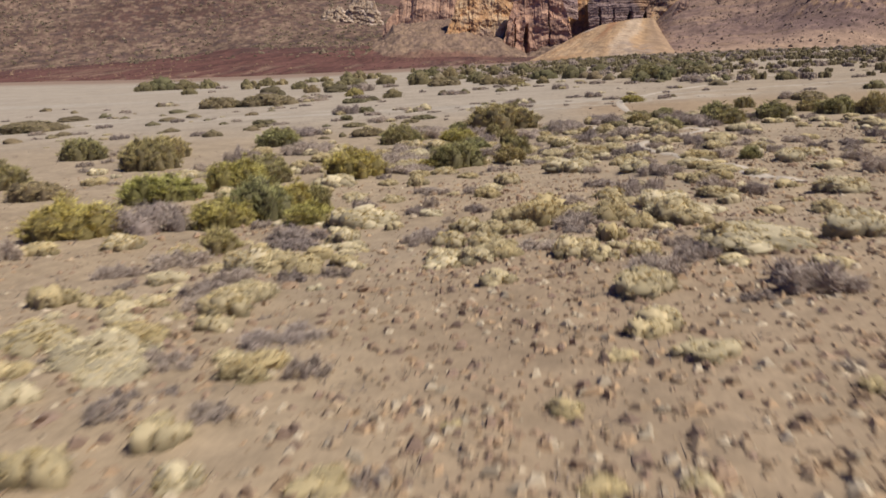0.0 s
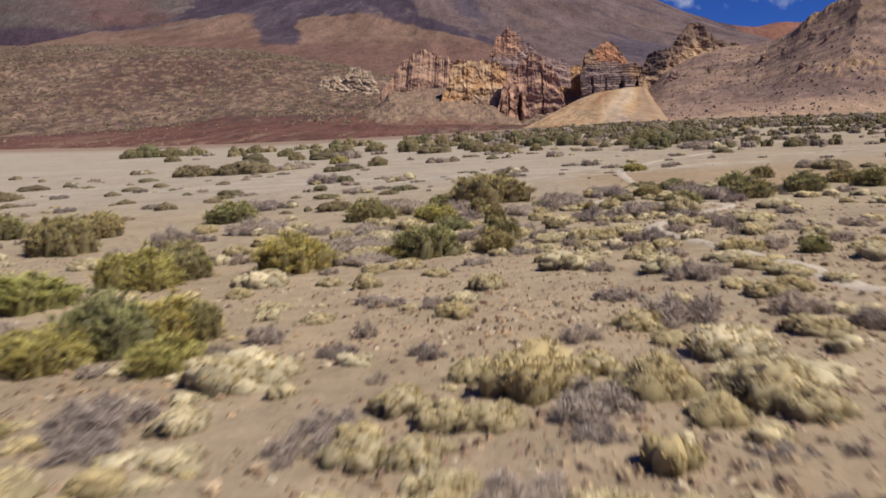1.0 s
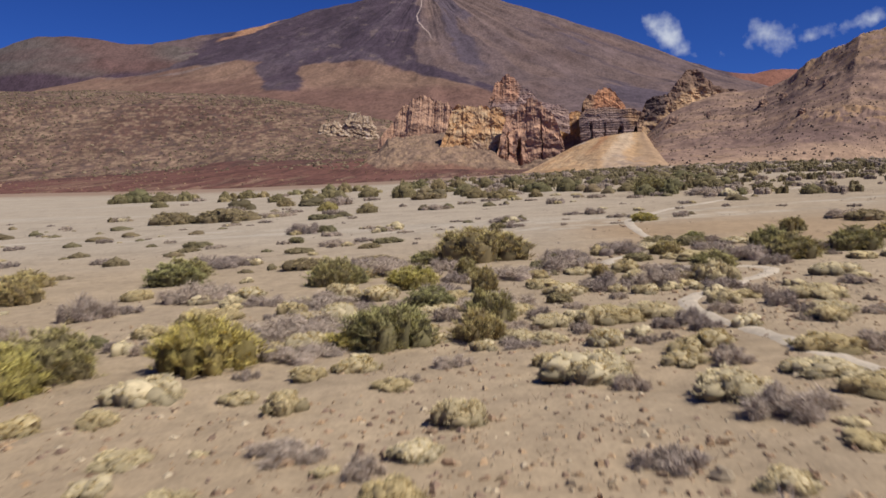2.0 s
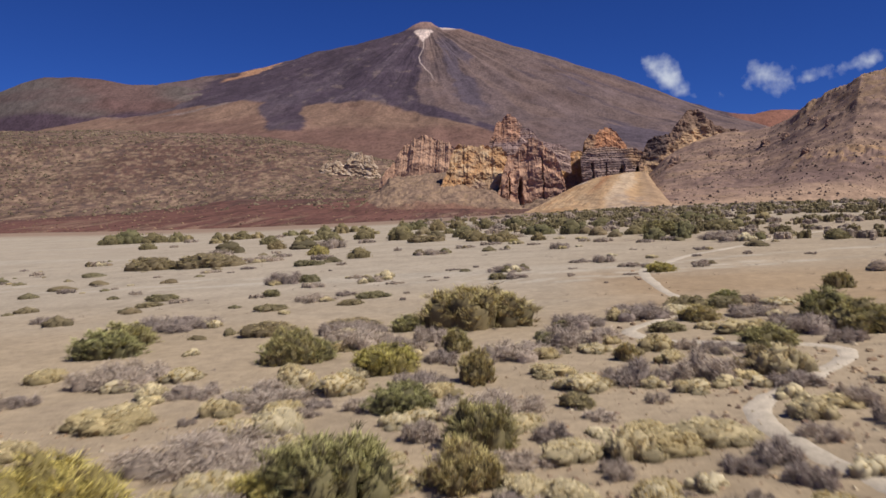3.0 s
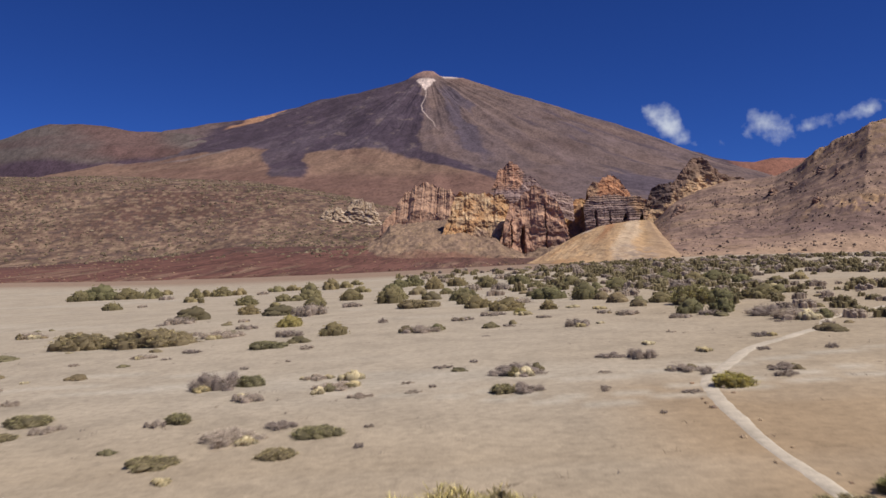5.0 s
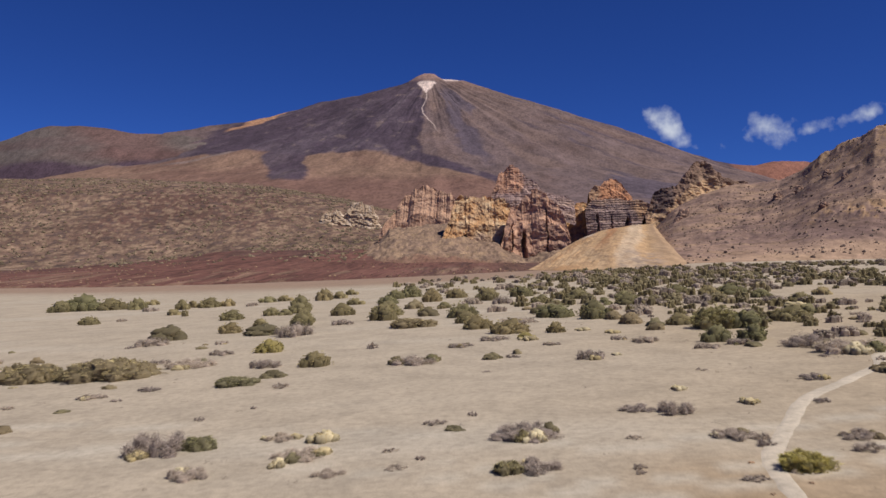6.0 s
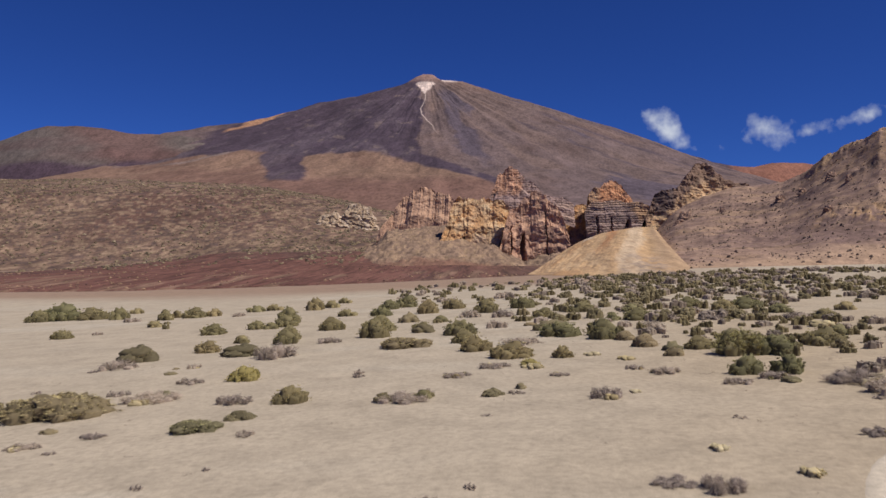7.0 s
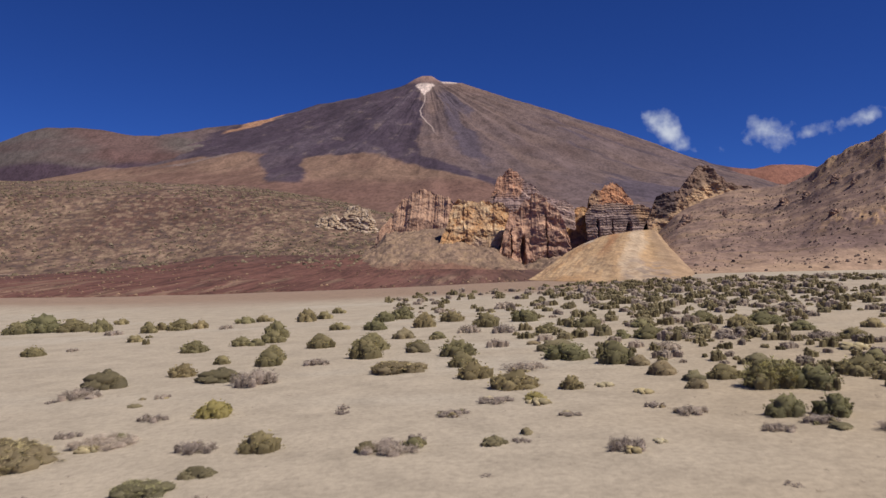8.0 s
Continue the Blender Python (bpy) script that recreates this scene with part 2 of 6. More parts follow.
    c = mix(c, (0.36, 0.215, 0.115), smooth(-8, 8, z - brim + 8 * n3) * smooth(-940, -900, dx) * smooth(-765, -785, dx) * front_side)
    # reddish summit cap, pale sulphur ground and the pumice gully below it
    c = mix(c, (0.27, 0.18, 0.135), smooth(170, 60, r + 30 * n1) * 0.9)
    c = mix(c, (0.185, 0.125, 0.090), smooth(820, 930, z + 30 * n1) * smooth(60, 200, dx) * 0.6)
    funnel = smooth(8, -6, np.abs(dx - np.interp(z, [820, 930], [12, 2])) - np.interp(z, [815, 835, 880, 915, 930], [2, 6, 34, 50, 44]) + 12 * n3) * smooth(815, 830, z) * smooth(942, 926, z + 8 * n3)
    line = np.interp(z, [500, 575, 615, 650, 690, 750, 785, 835], [128, 84, 54, 25, 16, 25, 19, 11]) + 4 * vnoise(z / 30, z * 0, 7)
    thread = smooth(4.5, 1.5, np.abs(dx - line)) * smooth(500, 590, z) * smooth(850, 835, z)
    brink = smooth(14, 4, np.abs(dx - 125 + 0.7 * (z - 950)) - 30) * smooth(925, 945, z + 8 * n1)
    c = mix(c, (0.60, 0.52, 0.41), np.clip(funnel + thread * 0.55 + brink * 0.8, 0, 1) * front_side * (0.8 + 0.2 * smooth(-0.3, 0.2, n3)))
    me = sheet_mesh("volcano", np.stack([x, y, z], 1), nt, nr, MOUNTAIN, c, wrap=True)
    setting("volcano", me, "tall bare volcano with dark lava and pale summit", "mountain")


# ---- broad hill beside the volcano ----
def fan(x0, x1, nx, y0, y1, ny, spread_at):
    """A grid whose width grows with the distance."""
    u, v = np.meshgrid(np.linspace(x0, x1, nx), np.linspace(0, 1, ny))
    y = y0 * (y1 / y0) ** v
    return (u * (y - 49) / spread_at).ravel(), y.ravel()


def build_old_hill():
    nx, ny = 220, 90
    x, y = fan(-3400, 900, nx, 2500, 4200, ny, 3450)
    crest = np.interp(x * 3450 / (y - 49), [-3400, -2500, -2234, -2126, -2005, -1857, -1697, -1590, -1378, -1115, -500, -100, 200, 900], [300, 455, 520, 562, 588, 587, 576, 561, 548, 510, 330, 60, -120, -160])
    rise = smooth(2350, 3500, y) * smooth(4300, 3500, y) ** 0.3
    z = crest * rise + 18 * fbm(x / 260, y / 260, 5, 60) * smooth(2500, 2900, y) - 40
    z = z + 40 * smooth(3300, 3480, y)
    n1, n2 = fbm(x / 200, z / 60, 4, 61), fbm(x / 420, z / 120, 4, 62)
    c = mix(np.broadcast_to((0.124, 0.108, 0.088), (len(x), 3)), (0.108, 0.082, 0.068), smooth(-0.1, 0.5, n1))
    red = smooth(330, 140, np.abs(x * 3450 / (y - 49) + 1560 + 1.3 * (z - 430)) + 160 * n2) * smooth(250, 330, z)
    c = mix(c, (0.120, 0.070, 0.056), red * 0.7)
    c = mix(c, (0.070, 0.050, 0.058), smooth(400, 360, z + 60 * n2 + 30 * n1 - 0.03 * (x + 1500)))
    me = sheet_mesh("far_hill", np.stack([x, y, z], 1), nx, ny, MOUNTAIN, c)
    setting("far_hill", me, "broad grey-green hill with rust-red flank", "hill")


# ---- scrub slope and the red foot below it ----
def slope_height(x, y):
    """A gentle red foot, then a steeper brown slope up to the lava fields."""
    u = x * 1923 / np.maximum(y - 57, 200)
    top = np.interp(u, [-1500, -1260, -957, -584, -363, -218, 100, 500], [200, 200, 202, 185, 150, 118, 60, 45])
    foot = ground_base(x, y)
    bench = np.interp(x, [-600, -400, -300, -240, -120, 0, 60, 200], [-9, -8, 3.0, 9.0, 11, 6, 4, 6]) + 3 * fbm(x / 60, y / 90, 3, 70)
    a = np.clip((y - 358) / 412, 0, 1) ** 1.1
    rise = np.interp(y, [770, 1000, 1375, 1980, 2700], [0, 0.30, 0.64, 1.0, 1.02])
    z = foot * (1 - a) + bench * a
    z = z * (1 - np.minimum(rise * 2, 1)) + np.maximum(top * rise, bench * np.maximum(0, 1 - rise)) * np.minimum(rise * 2, 1)
    back = smooth(60, -40, x) + smooth(-40, 60, x) * smooth(1050, 1250, y)
    z = foot * (1 - back) + z * back
    return z + 5 * fbm(x / 150, y / 170, 3, 71) * smooth(600, 950, y) + 0.7 * fbm(x / 26, y / 60, 3, 72) * smooth(440, 600, y) - 3 * smooth(376, 352, y + 14 * fbm(x / 40, y * 0, 3, 77))


def build_scrub_slope():
    nx, ny = 680, 270
    x, y = fan(-1500, 480, nx, 346, 2700, ny, 1500)
    z = slope_height(x, y)
    n1, n2, n3 = fbm(x / 60, y / 260, 5, 73), fbm(x / 220, y / 400, 4, 74), fbm(x / 8, z / 2.0, 4, 75, 0.6)
    c = mix(np.broadcast_to((0.150, 0.102, 0.069), (len(x), 3)), (0.120, 0.073, 0.052), smooth(-0.1, 0.35, n2))
    c = mix(c, (0.255, 0.19, 0.118), smooth(0.02, 0.30, n3 + 0.12 * n1) * smooth(600, 800, y + 90 * n1) * 0.85)
    c = mix(c, (0.085, 0.064, 0.052), smooth(0.1, 0.35, -n3) * 0.75)
    reach = np.interp(x * 700 / y, [-420, -330, -250, -150, -60, 0], [700, 725, 790, 860, 760, 640]) + 90 * n2 + 45 * n1
    red = smooth(20, -20, y - reach) * smooth(90, -30, x)
    c = mix(c, mix(np.broadcast_to((0.135, 0.066, 0.047), (len(x), 3)), (0.100, 0.056, 0.043), smooth(-0.2, 0.3, n1 + 0.5 * n3)), red * 0.88)
    c = mix(c, (0.22, 0.15, 0.095), smooth(0.10, 0.3, n3) * smooth(505, 440, y + 30 * n1) * smooth(90, -30, x) * 0.75)
    lip = smooth(16, 6, np.abs(y - reach - 10) + 14 * n3) * smooth(40, -60, x) * smooth(-0.25, 0.15, n2 + 0.6 * n1)
    c = mix(c, (0.28, 0.20, 0.145), lip * 0.85)
    me = sheet_mesh("scrub_slope", np.stack([x, y, z], 1), nx, ny, SCRUB, c)
    setting("scrub_slope", me, "long brown slope speckled with scrub, red at its foot", "hillside")


# ---- hillside on the right with a rocky crest ----
def across_beds(x, y):
    """Metres up from the dark ledge that climbs the hillside aslant, and along it."""
    d, along = 0.883 * (x - 198) + 0.47 * (y - 599), 0.47 * (x - 198) - 0.883 * (y - 599)
    return d + 5 * fbm(along / 26, d / 60, 4, 85), along


def crest_distance(u):
    return np.interp(u, [0.1, 0.29, 0.32, 0.36, 0.39, 0.41, 0.43, 0.455, 0.48, 0.512, 0.75, 1.2], [720, 718, 715, 700, 680, 662, 635, 618, 600, 575, 520, 450])


def right_height(x, y):
    u = (x - 2.5) / np.maximum(y - 57, 100)
    far = crest_distance(u)
    even = np.interp(u, [0.1, 0.19, 0.227, 0.252, 0.288, 0.324, 0.356, 0.387, 0.43, 0.512, 0.75, 1.2], [-14, 6, 32, 49, 61, 68, 69, 70, 76, 94, 125, 140])
    knobs = np.interp(u, [0.40, 0.412, 0.425, 0.44, 0.452, 0.462, 0.48, 0.50, 0.512, 0.53, 0.6], [0, 1.5, 1.0, 4.5, 3.5, 5.0, 3.0, 1.5, 1.5, 1.0, 0])
    k = np.clip((y - 362) / (far - 362), 0, 1)
    bend = np.interp(u, [0.2, 0.33, 0.45, 0.8], [1.75, 1.6, 1.18, 1.1])
    z = ground_base(x, y) * (1 - k) + even * k ** bend
    z = z - 70 * smooth(far * 1.02, far * 1.45, y)
    relief = smooth(375, 470, y)
    d, along = across_beds(x, y)
    z = z + relief * (2.0 * fbm(along / 46, d / 13, 5, 80) + 1.1 * fbm(x / 6, y / 9, 4, 81))
    rocky = smooth(0.84, 0.97, k + 0.06 * fbm(x / 20, y / 30, 3, 84)) * smooth(0.395, 0.43, u)
    z = z + rocky * (knobs + 2.6 * fbm(x / 7, y / 16, 4, 82, 0.6) + 1.0 * fbm(x / 2.4, y / 4, 3, 89, 0.6))
    ledge = smooth(12, 5, np.abs(d)) * smooth(0.34, 0.39, u)
    low = smooth(16, 8, np.abs(d + 78)) * smooth(0.42, 0.46, u)
    return z + (ledge + low) * (1.2 + 2.4 * fbm(x / 5, y / 7, 4, 83, 0.6)) - 4 * smooth(376, 358, y)


def build_right_hillside():
    nx, ny = 600, 300
    u, v = np.meshgrid(np.linspace(0.13, 0.95, nx), np.linspace(0, 1, ny))
    y = (350 * (940 / 350) ** v).ravel()
    x = u.ravel() * (y - 57) + 2.5
    u = u.ravel()
    z = right_height(x, y)
    d, along = across_beds(x, y)
    n1, n2, n3 = fbm(along / 40, d / 8, 5, 86), fbm(along / 70, d / 22, 4, 87), fbm(x / 4, y / 7, 3, 88)
    c = mix(np.broadcast_to((0.222, 0.162, 0.125), (len(x), 3)), (0.185, 0.134, 0.112), smooth(-0.1, 0.25, n2))
    c = mix(c, (0.245, 0.178, 0.118), smooth(0.05, 0.35, n1) * 0.6)
    c = mix(c, (0.120, 0.086, 0.078), smooth(0.08, 0.32, -n1) * 0.55)
    # dark ledges that climb with the beds, brown streaks under them, ochre blocks low down
    right = smooth(0.34, 0.40, u + 0.03 * n2)
    ledge = smooth(13, 6, np.abs(d) + 8 * n3) * right
    c = mix(c, (0.078, 0.058, 0.058), ledge * smooth(-0.45, 0.05, n1 + n3) * 0.9)
    for at, wide, dark in ((26, 3.0, 0.5), (-24, 4.0, 0.35), (-50, 6.0, 0.6), (-62, 3.0, 0.4), (-100, 4.0, 0.4)):
        seam = smooth(wide, wide * 0.4, np.abs(d - at) + 3 * n3) * right * smooth(-0.3, 0.15, n2)
        c = mix(c, (0.105, 0.072, 0.058), seam * dark)
    low = smooth(16, 8, np.abs(d + 78) + 8 * n1) * smooth(0.42, 0.46, u + 0.03 * n2)
    c = mix(c, (0.33, 0.23, 0.13), low * smooth(-0.1, 0.2, n3 + 0.3 * n1) * 0.85)
    c = mix(c, (0.085, 0.063, 0.052), smooth(0.26, 0.46, n3) * 0.55)
    c = mix(c, (0.30, 0.225, 0.15), smooth(0.35, 0.55, -n3) * 0.3)
    c = mix(c, (0.25, 0.18, 0.11), smooth(0.86, 0.94, y / crest_distance(u) + 0.05 * n2) * smooth(0.395, 0.43, u) * smooth(-0.4, 0.3, n3) * 0.85)
    c = mix(c, (0.36, 0.27, 0.18), smooth(415, 375, y + 22 * n2) * 0.5)
    me = sheet_mesh("rocky_hillside", np.stack([x, y, z], 1), nx, ny, HILLSIDE, c)
    setting("rocky_hillside", me, "brown rubble hillside with dark ledges and rocky crest", "hillside")


# ---- red ridge far off behind the gap ----
def build_red_ridge():
    nx, ny = 160, 40
    x, y = fan(500, 2300, nx, 4150, 4900, ny, 3000)
    u = x * 3000 / (y - 49)
    crest = np.interp(u, [500, 600, 664, 756, 831, 889, 949, 992, 1045, 1115, 1226, 1394, 1800, 2300], [640, 655, 655, 621, 591, 567, 547, 543, 540, 560, 560, 526, 420, 250])
    z = crest * smooth(3700, 4700, y) + 12 * fbm(x / 160, y / 160, 5, 90)
    n1 = fbm(x / 150, z / 40, 4, 91)
    c = mix(np.broadcast_to((0.235, 0.118, 0.075), (len(x), 3)), (0.17, 0.09, 0.065), smooth(-0.2, 0.4, n1))
    c = mix(c, (0.075, 0.060, 0.066), smooth(985, 940, u + 30 * n1))
    me = sheet_mesh("red_ridge", np.stack([x, y, z], 1), nx, ny, MOUNTAIN, c)
    setting("red_ridge", me, "distant rust-red cinder ridge in the gap", "hill")


# ---- pale yellow talus fan ----
def build_talus():
    """Straight runs of loose stone from the foot of the rocks down to the plain."""
    nx, ny = 260, 200
    gs, gk = np.meshgrid(np.linspace(0, 1, nx), np.linspace(0, 1, ny))
    s, k = gs.ravel(), gk.ravel()
    at = [0, 0.25, 0.5, 0.8, 0.92, 1.0]
    tx, ty, tz = np.interp(s, at, [66, 82, 102, 130, 142, 152]), np.interp(s, at, [648, 676, 694, 703, 704, 704]), np.interp(s, at, [13.5, 21, 28.5, 33.4, 34.2, 34.6])
    bx, by = np.interp(s, at, [21, 26, 34, 48, 66, 94]), np.interp(s, at, [384, 362, 340, 316, 320, 352])
    fine, coarse = fbm(s * 26 + 0.8 * k, k * 16, 4, 95), fbm(s * 8, k * 4, 4, 96)
    x, y = bx + (tx - bx) * k, by + (ty - by) * k
    g = ground_base(bx, by)
    z = g + (tz - g) * k ** 1.12 + (0.9 * coarse + 0.35 * fine) * smooth(0, 0.1, k) * smooth(1.0, 0.9, k) * smooth(0, 0.08, s)
    z = z + 2.0 * smooth(0.2, 0.0, np.abs(s - 0.7)) * smooth(0, 0.4, k) * smooth(1, 0.7, k) - 1.6 * smooth(0.06, 0.0, np.abs(s - 0.9)) * smooth(0, 0.3, k) * smooth(1, 0.8, k)
    edge = np.minimum(np.minimum(s / 0.03, (1 - s) / 0.05), k / 0.02)
    z = z - 4 * (1 - np.clip(edge, 0, 1)) - 14 * smooth(0.97, 1.0, s)
    n1, n2 = coarse, fbm(s * 14 + 1.5 * k, k * 6, 5, 97, 0.6)
    n3 = fbm(x / 3, y / 7, 3, 98)
    c = mix(np.broadcast_to((0.44, 0.315, 0.175), (len(x), 3)), (0.42, 0.275, 0.14), smooth(0.0, 0.4, n1) * smooth(0.8, 0.5, s))
    c = mix(c, (0.40, 0.215, 0.10), smooth(0.09, 0.03, np.abs(s - 0.60 + 0.1 * n1)) * smooth(0.25, 0.6, k) * 0.8)
    c = mix(c, (0.49, 0.40, 0.27), smooth(0.05, 0.4, n2) * 0.3)
    c = mix(c, (0.50, 0.44, 0.33), smooth(0.06, 0.02, np.abs(s - 0.84 + 0.07 * n1)) * 0.55)
    c = mix(c, (0.54, 0.48, 0.37), smooth(0.10, 0.05, np.abs(s - 0.36 + 0.08 * n2)) * smooth(0.84, 0.92, k) * 0.8)
    c = mix(c, (0.30, 0.245, 0.19), smooth(0.08, 0.04, np.abs(s - 0.87 + 0.06 * n2)) * smooth(0.34, 0.2, k) * smooth(-0.2, 0.2, n3) * 0.85)
    c = mix(c, (0.35, 0.26, 0.165), smooth(0.91, 0.95, s + 0.02 * n1) * 0.8)
    c = mix(c, (0.27, 0.19, 0.12), smooth(0.15, 0.45, -n3) * 0.5)
    c = mix(c, (0.33, 0.225, 0.135), smooth(0.0, 0.3, -n2) * smooth(0.5, 0.25, s + 0.2 * n1) * 0.6)
    me = sheet_mesh("talus_fan", np.stack([x, y, z], 1), nx, ny, TALUS, c)
    setting("talus_fan", me, "pale yellow and orange talus fan below the cliffs", "talus")


# ---- grey rubble below the rock walls ----
def build_cliff_foot():
    nx, ny = 330, 170
    gu, gy = np.meshgrid(np.linspace(-0.19, 0.115, nx), np.linspace(520, 1010, ny))
    u, y = gu.ravel(), gy.ravel()
    x = u * (y - 57) + 2.5
    at = [-0.19, -0.14, -0.125, -0.10, -0.07, -0.048, -0.03, -0.01, 0.012, 0.034, 0.055, 0.075, 0.10, 0.115]
    back = np.interp(u, at, [940, 920, 885, 865, 845, 825, 740, 718, 712, 708, 694, 684, 678, 676])
    top = np.interp(u, at, [10, 22, 34, 36, 38, 40, 30, 24, 20, 12, 5, 8, 12, 12]) + 1.5 * fbm(u * 30, u * 0, 3, 125)
    k = np.clip((y - 560 - 40 * fbm(u * 18, y * 0, 3, 120)) / (back - 560), 0, 1)
    g = slope_height(x, y)
    z = g - 1.5 + (top - g + 1.5) * k ** 1.35 + (3.4 * fbm(x / 13, y / 26, 4, 121, 0.6) + 1.7 * fbm(x / 4, y / 6, 4, 122, 0.6)) * smooth(0, 0.2, k) - 8 * smooth(0.13, 0.19, -u)
    n1, n2 = fbm(x / 14 + y / 60, y / 50, 4, 123), fbm(x / 3.5, y / 8, 3, 124)
    c = mix(np.broadcast_to((0.182, 0.136, 0.102), (len(x), 3)), (0.235, 0.176, 0.124), smooth(-0.1, 0.4, n1))
    c = mix(c, (0.27, 0.205, 0.13), smooth(0.1, 0.4, -n2) * 0.45)
    c = mix(c, (0.115, 0.084, 0.068), smooth(0.12, 0.45, n2) * 0.7)
    c = mix(c, (0.15, 0.085, 0.064), smooth(0.30, 0.08, k + 0.12 * n1) * smooth(0.055, 0.02, u) * 0.8)
    me = sheet_mesh("cliff_foot", np.stack([x, y, z], 1), nx, ny, CRAG, c)
    setting("cliff_foot", me, "grey-brown rubble slope below the rock walls", "talus")


# ---- the broken rock walls under the volcano ----
def cliff(name, line, colour, label, seed, lean=0.35, flute=1.0, block=1.0, beds=0.0, jag=1.0, thick=22, split=()):
    """A standing wall of broken rock along a line of (x, y, foot, top): an uneven face that leans back, a jagged brim, a back that falls away.
    flute, block, beds: how much it is cut into columns, lumps and layers. split: clefts (x, half width, depth, height)."""
    row = np.array(line)
    long = row[-1, 0] - row[0, 0]
    nx, nf, nb = int(np.clip(long * 2.6, 90, 420)), 110, 26
    xs = np.linspace(row[0, 0], row[-1, 0], nx)
    x0, v = np.meshgrid(xs, np.concatenate([np.linspace(0, 1, nf), np.linspace(1, 2, nb + 1)[1:]]))
    x0, v = x0.ravel(), v.ravel()
    y0, foot, top = (np.interp(x0, row[:, 0], row[:, i]) for i in (1, 2, 3))
    tall = top - foot
    brim = jag * np.minimum(tall * 0.13, 5.0) * (1.1 * fbm(x0 / 8.0, x0 * 0, 4, seed, 0.6) - 0.35 * (lattice(np.floor(x0 / 2.3 + 0.7 * vnoise(x0 / 5, x0 * 0, seed)), x0 * 0, seed + 1) > 0.7))
    up, over = np.clip(v, 0, 1), np.clip(v - 1, 0, 1)
    foot = foot - 9
    shelf = np.interp(up + 0.06 * fbm(x0 / 14, x0 * 0, 3, seed + 2), [0, 0.30, 0.36, 0.62, 0.68, 1.0], [0, 0.16, 0.36, 0.50, 0.72, 1.0])
    z = foot + (top + brim - foot) * up
    y = y0 + lean * (top - foot) * shelf
    warp = 3.4 * fbm(x0 / 9, z / 9, 4, seed + 3)
    columns = ridged((x0 + 1.4 * warp) / 8.5, z / 24, 3, seed + 4)
    narrow = ridged((x0 + warp) / 3.2, z / 9, 3, seed + 5)
    lumps = fbm((x0 + warp) / 11, z / 9, 4, seed + 6, 0.6)
    cells = lattice(np.floor((x0 + 0.35 * z + 1.6 * warp) / 3.8), np.floor((z - 0.3 * x0 + 1.3 * warp) / 3.2), seed + 7)
    pieces = lattice(np.floor((x0 - 0.3 * z + warp) / 1.7), np.floor((z + 0.25 * x0 + warp) / 1.5), seed + 8)
    layer = (z + 1.2 * fbm(x0 / 15, x0 * 0, 2, seed + 9)) / 2.5
    bed = lattice(np.floor(layer), x0 * 0, seed + 10) - 0.9 * (layer % 1 < 0.28)
    out = flute * (1.9 * columns + 0.3 * narrow) + block * (5.4 * lumps + 1.2 * cells + 0.6 * pieces) + beds * (2.4 * bed + 0.5 * pieces)
    for at, half, deep, reach in split:
        out = out - deep * smooth(half, half * 0.45, np.abs(x0 - at + 0.8 * warp)) * smooth(reach, reach * 0.75, up)
    y = y - out * smooth(0.02, 0.16, up) * (1 - over)
    x = x0 + block * 1.2 * fbm(x0 / 4 + 40, z / 4, 3, seed + 11) * (1 - over)
    z = z + (lumps * 1.5 - 0.3 * pieces) * smooth(0.5, 1, up) * (1 - over)
    y, z = y + thick * over, z - (tall + 12) * over ** 2.2 + 1.6 * fbm(x0 / 5, over * 5, 3, seed + 12) * smooth(0, 0.2, over)
    n1, n2 = fbm(x / 10, z / 8, 4, seed + 13), fbm(x / 3, z / 2.6, 3, seed + 14)
    tone = colour(x, z, up, n1, n2, bed, columns)
    me = sheet_mesh(name, np.stack([x, y, z], 1), nx, nf + nb, CRAG, tone, smooth_faces=False)
    return tagged(new(name, me), label, "cliff", kind="structure")


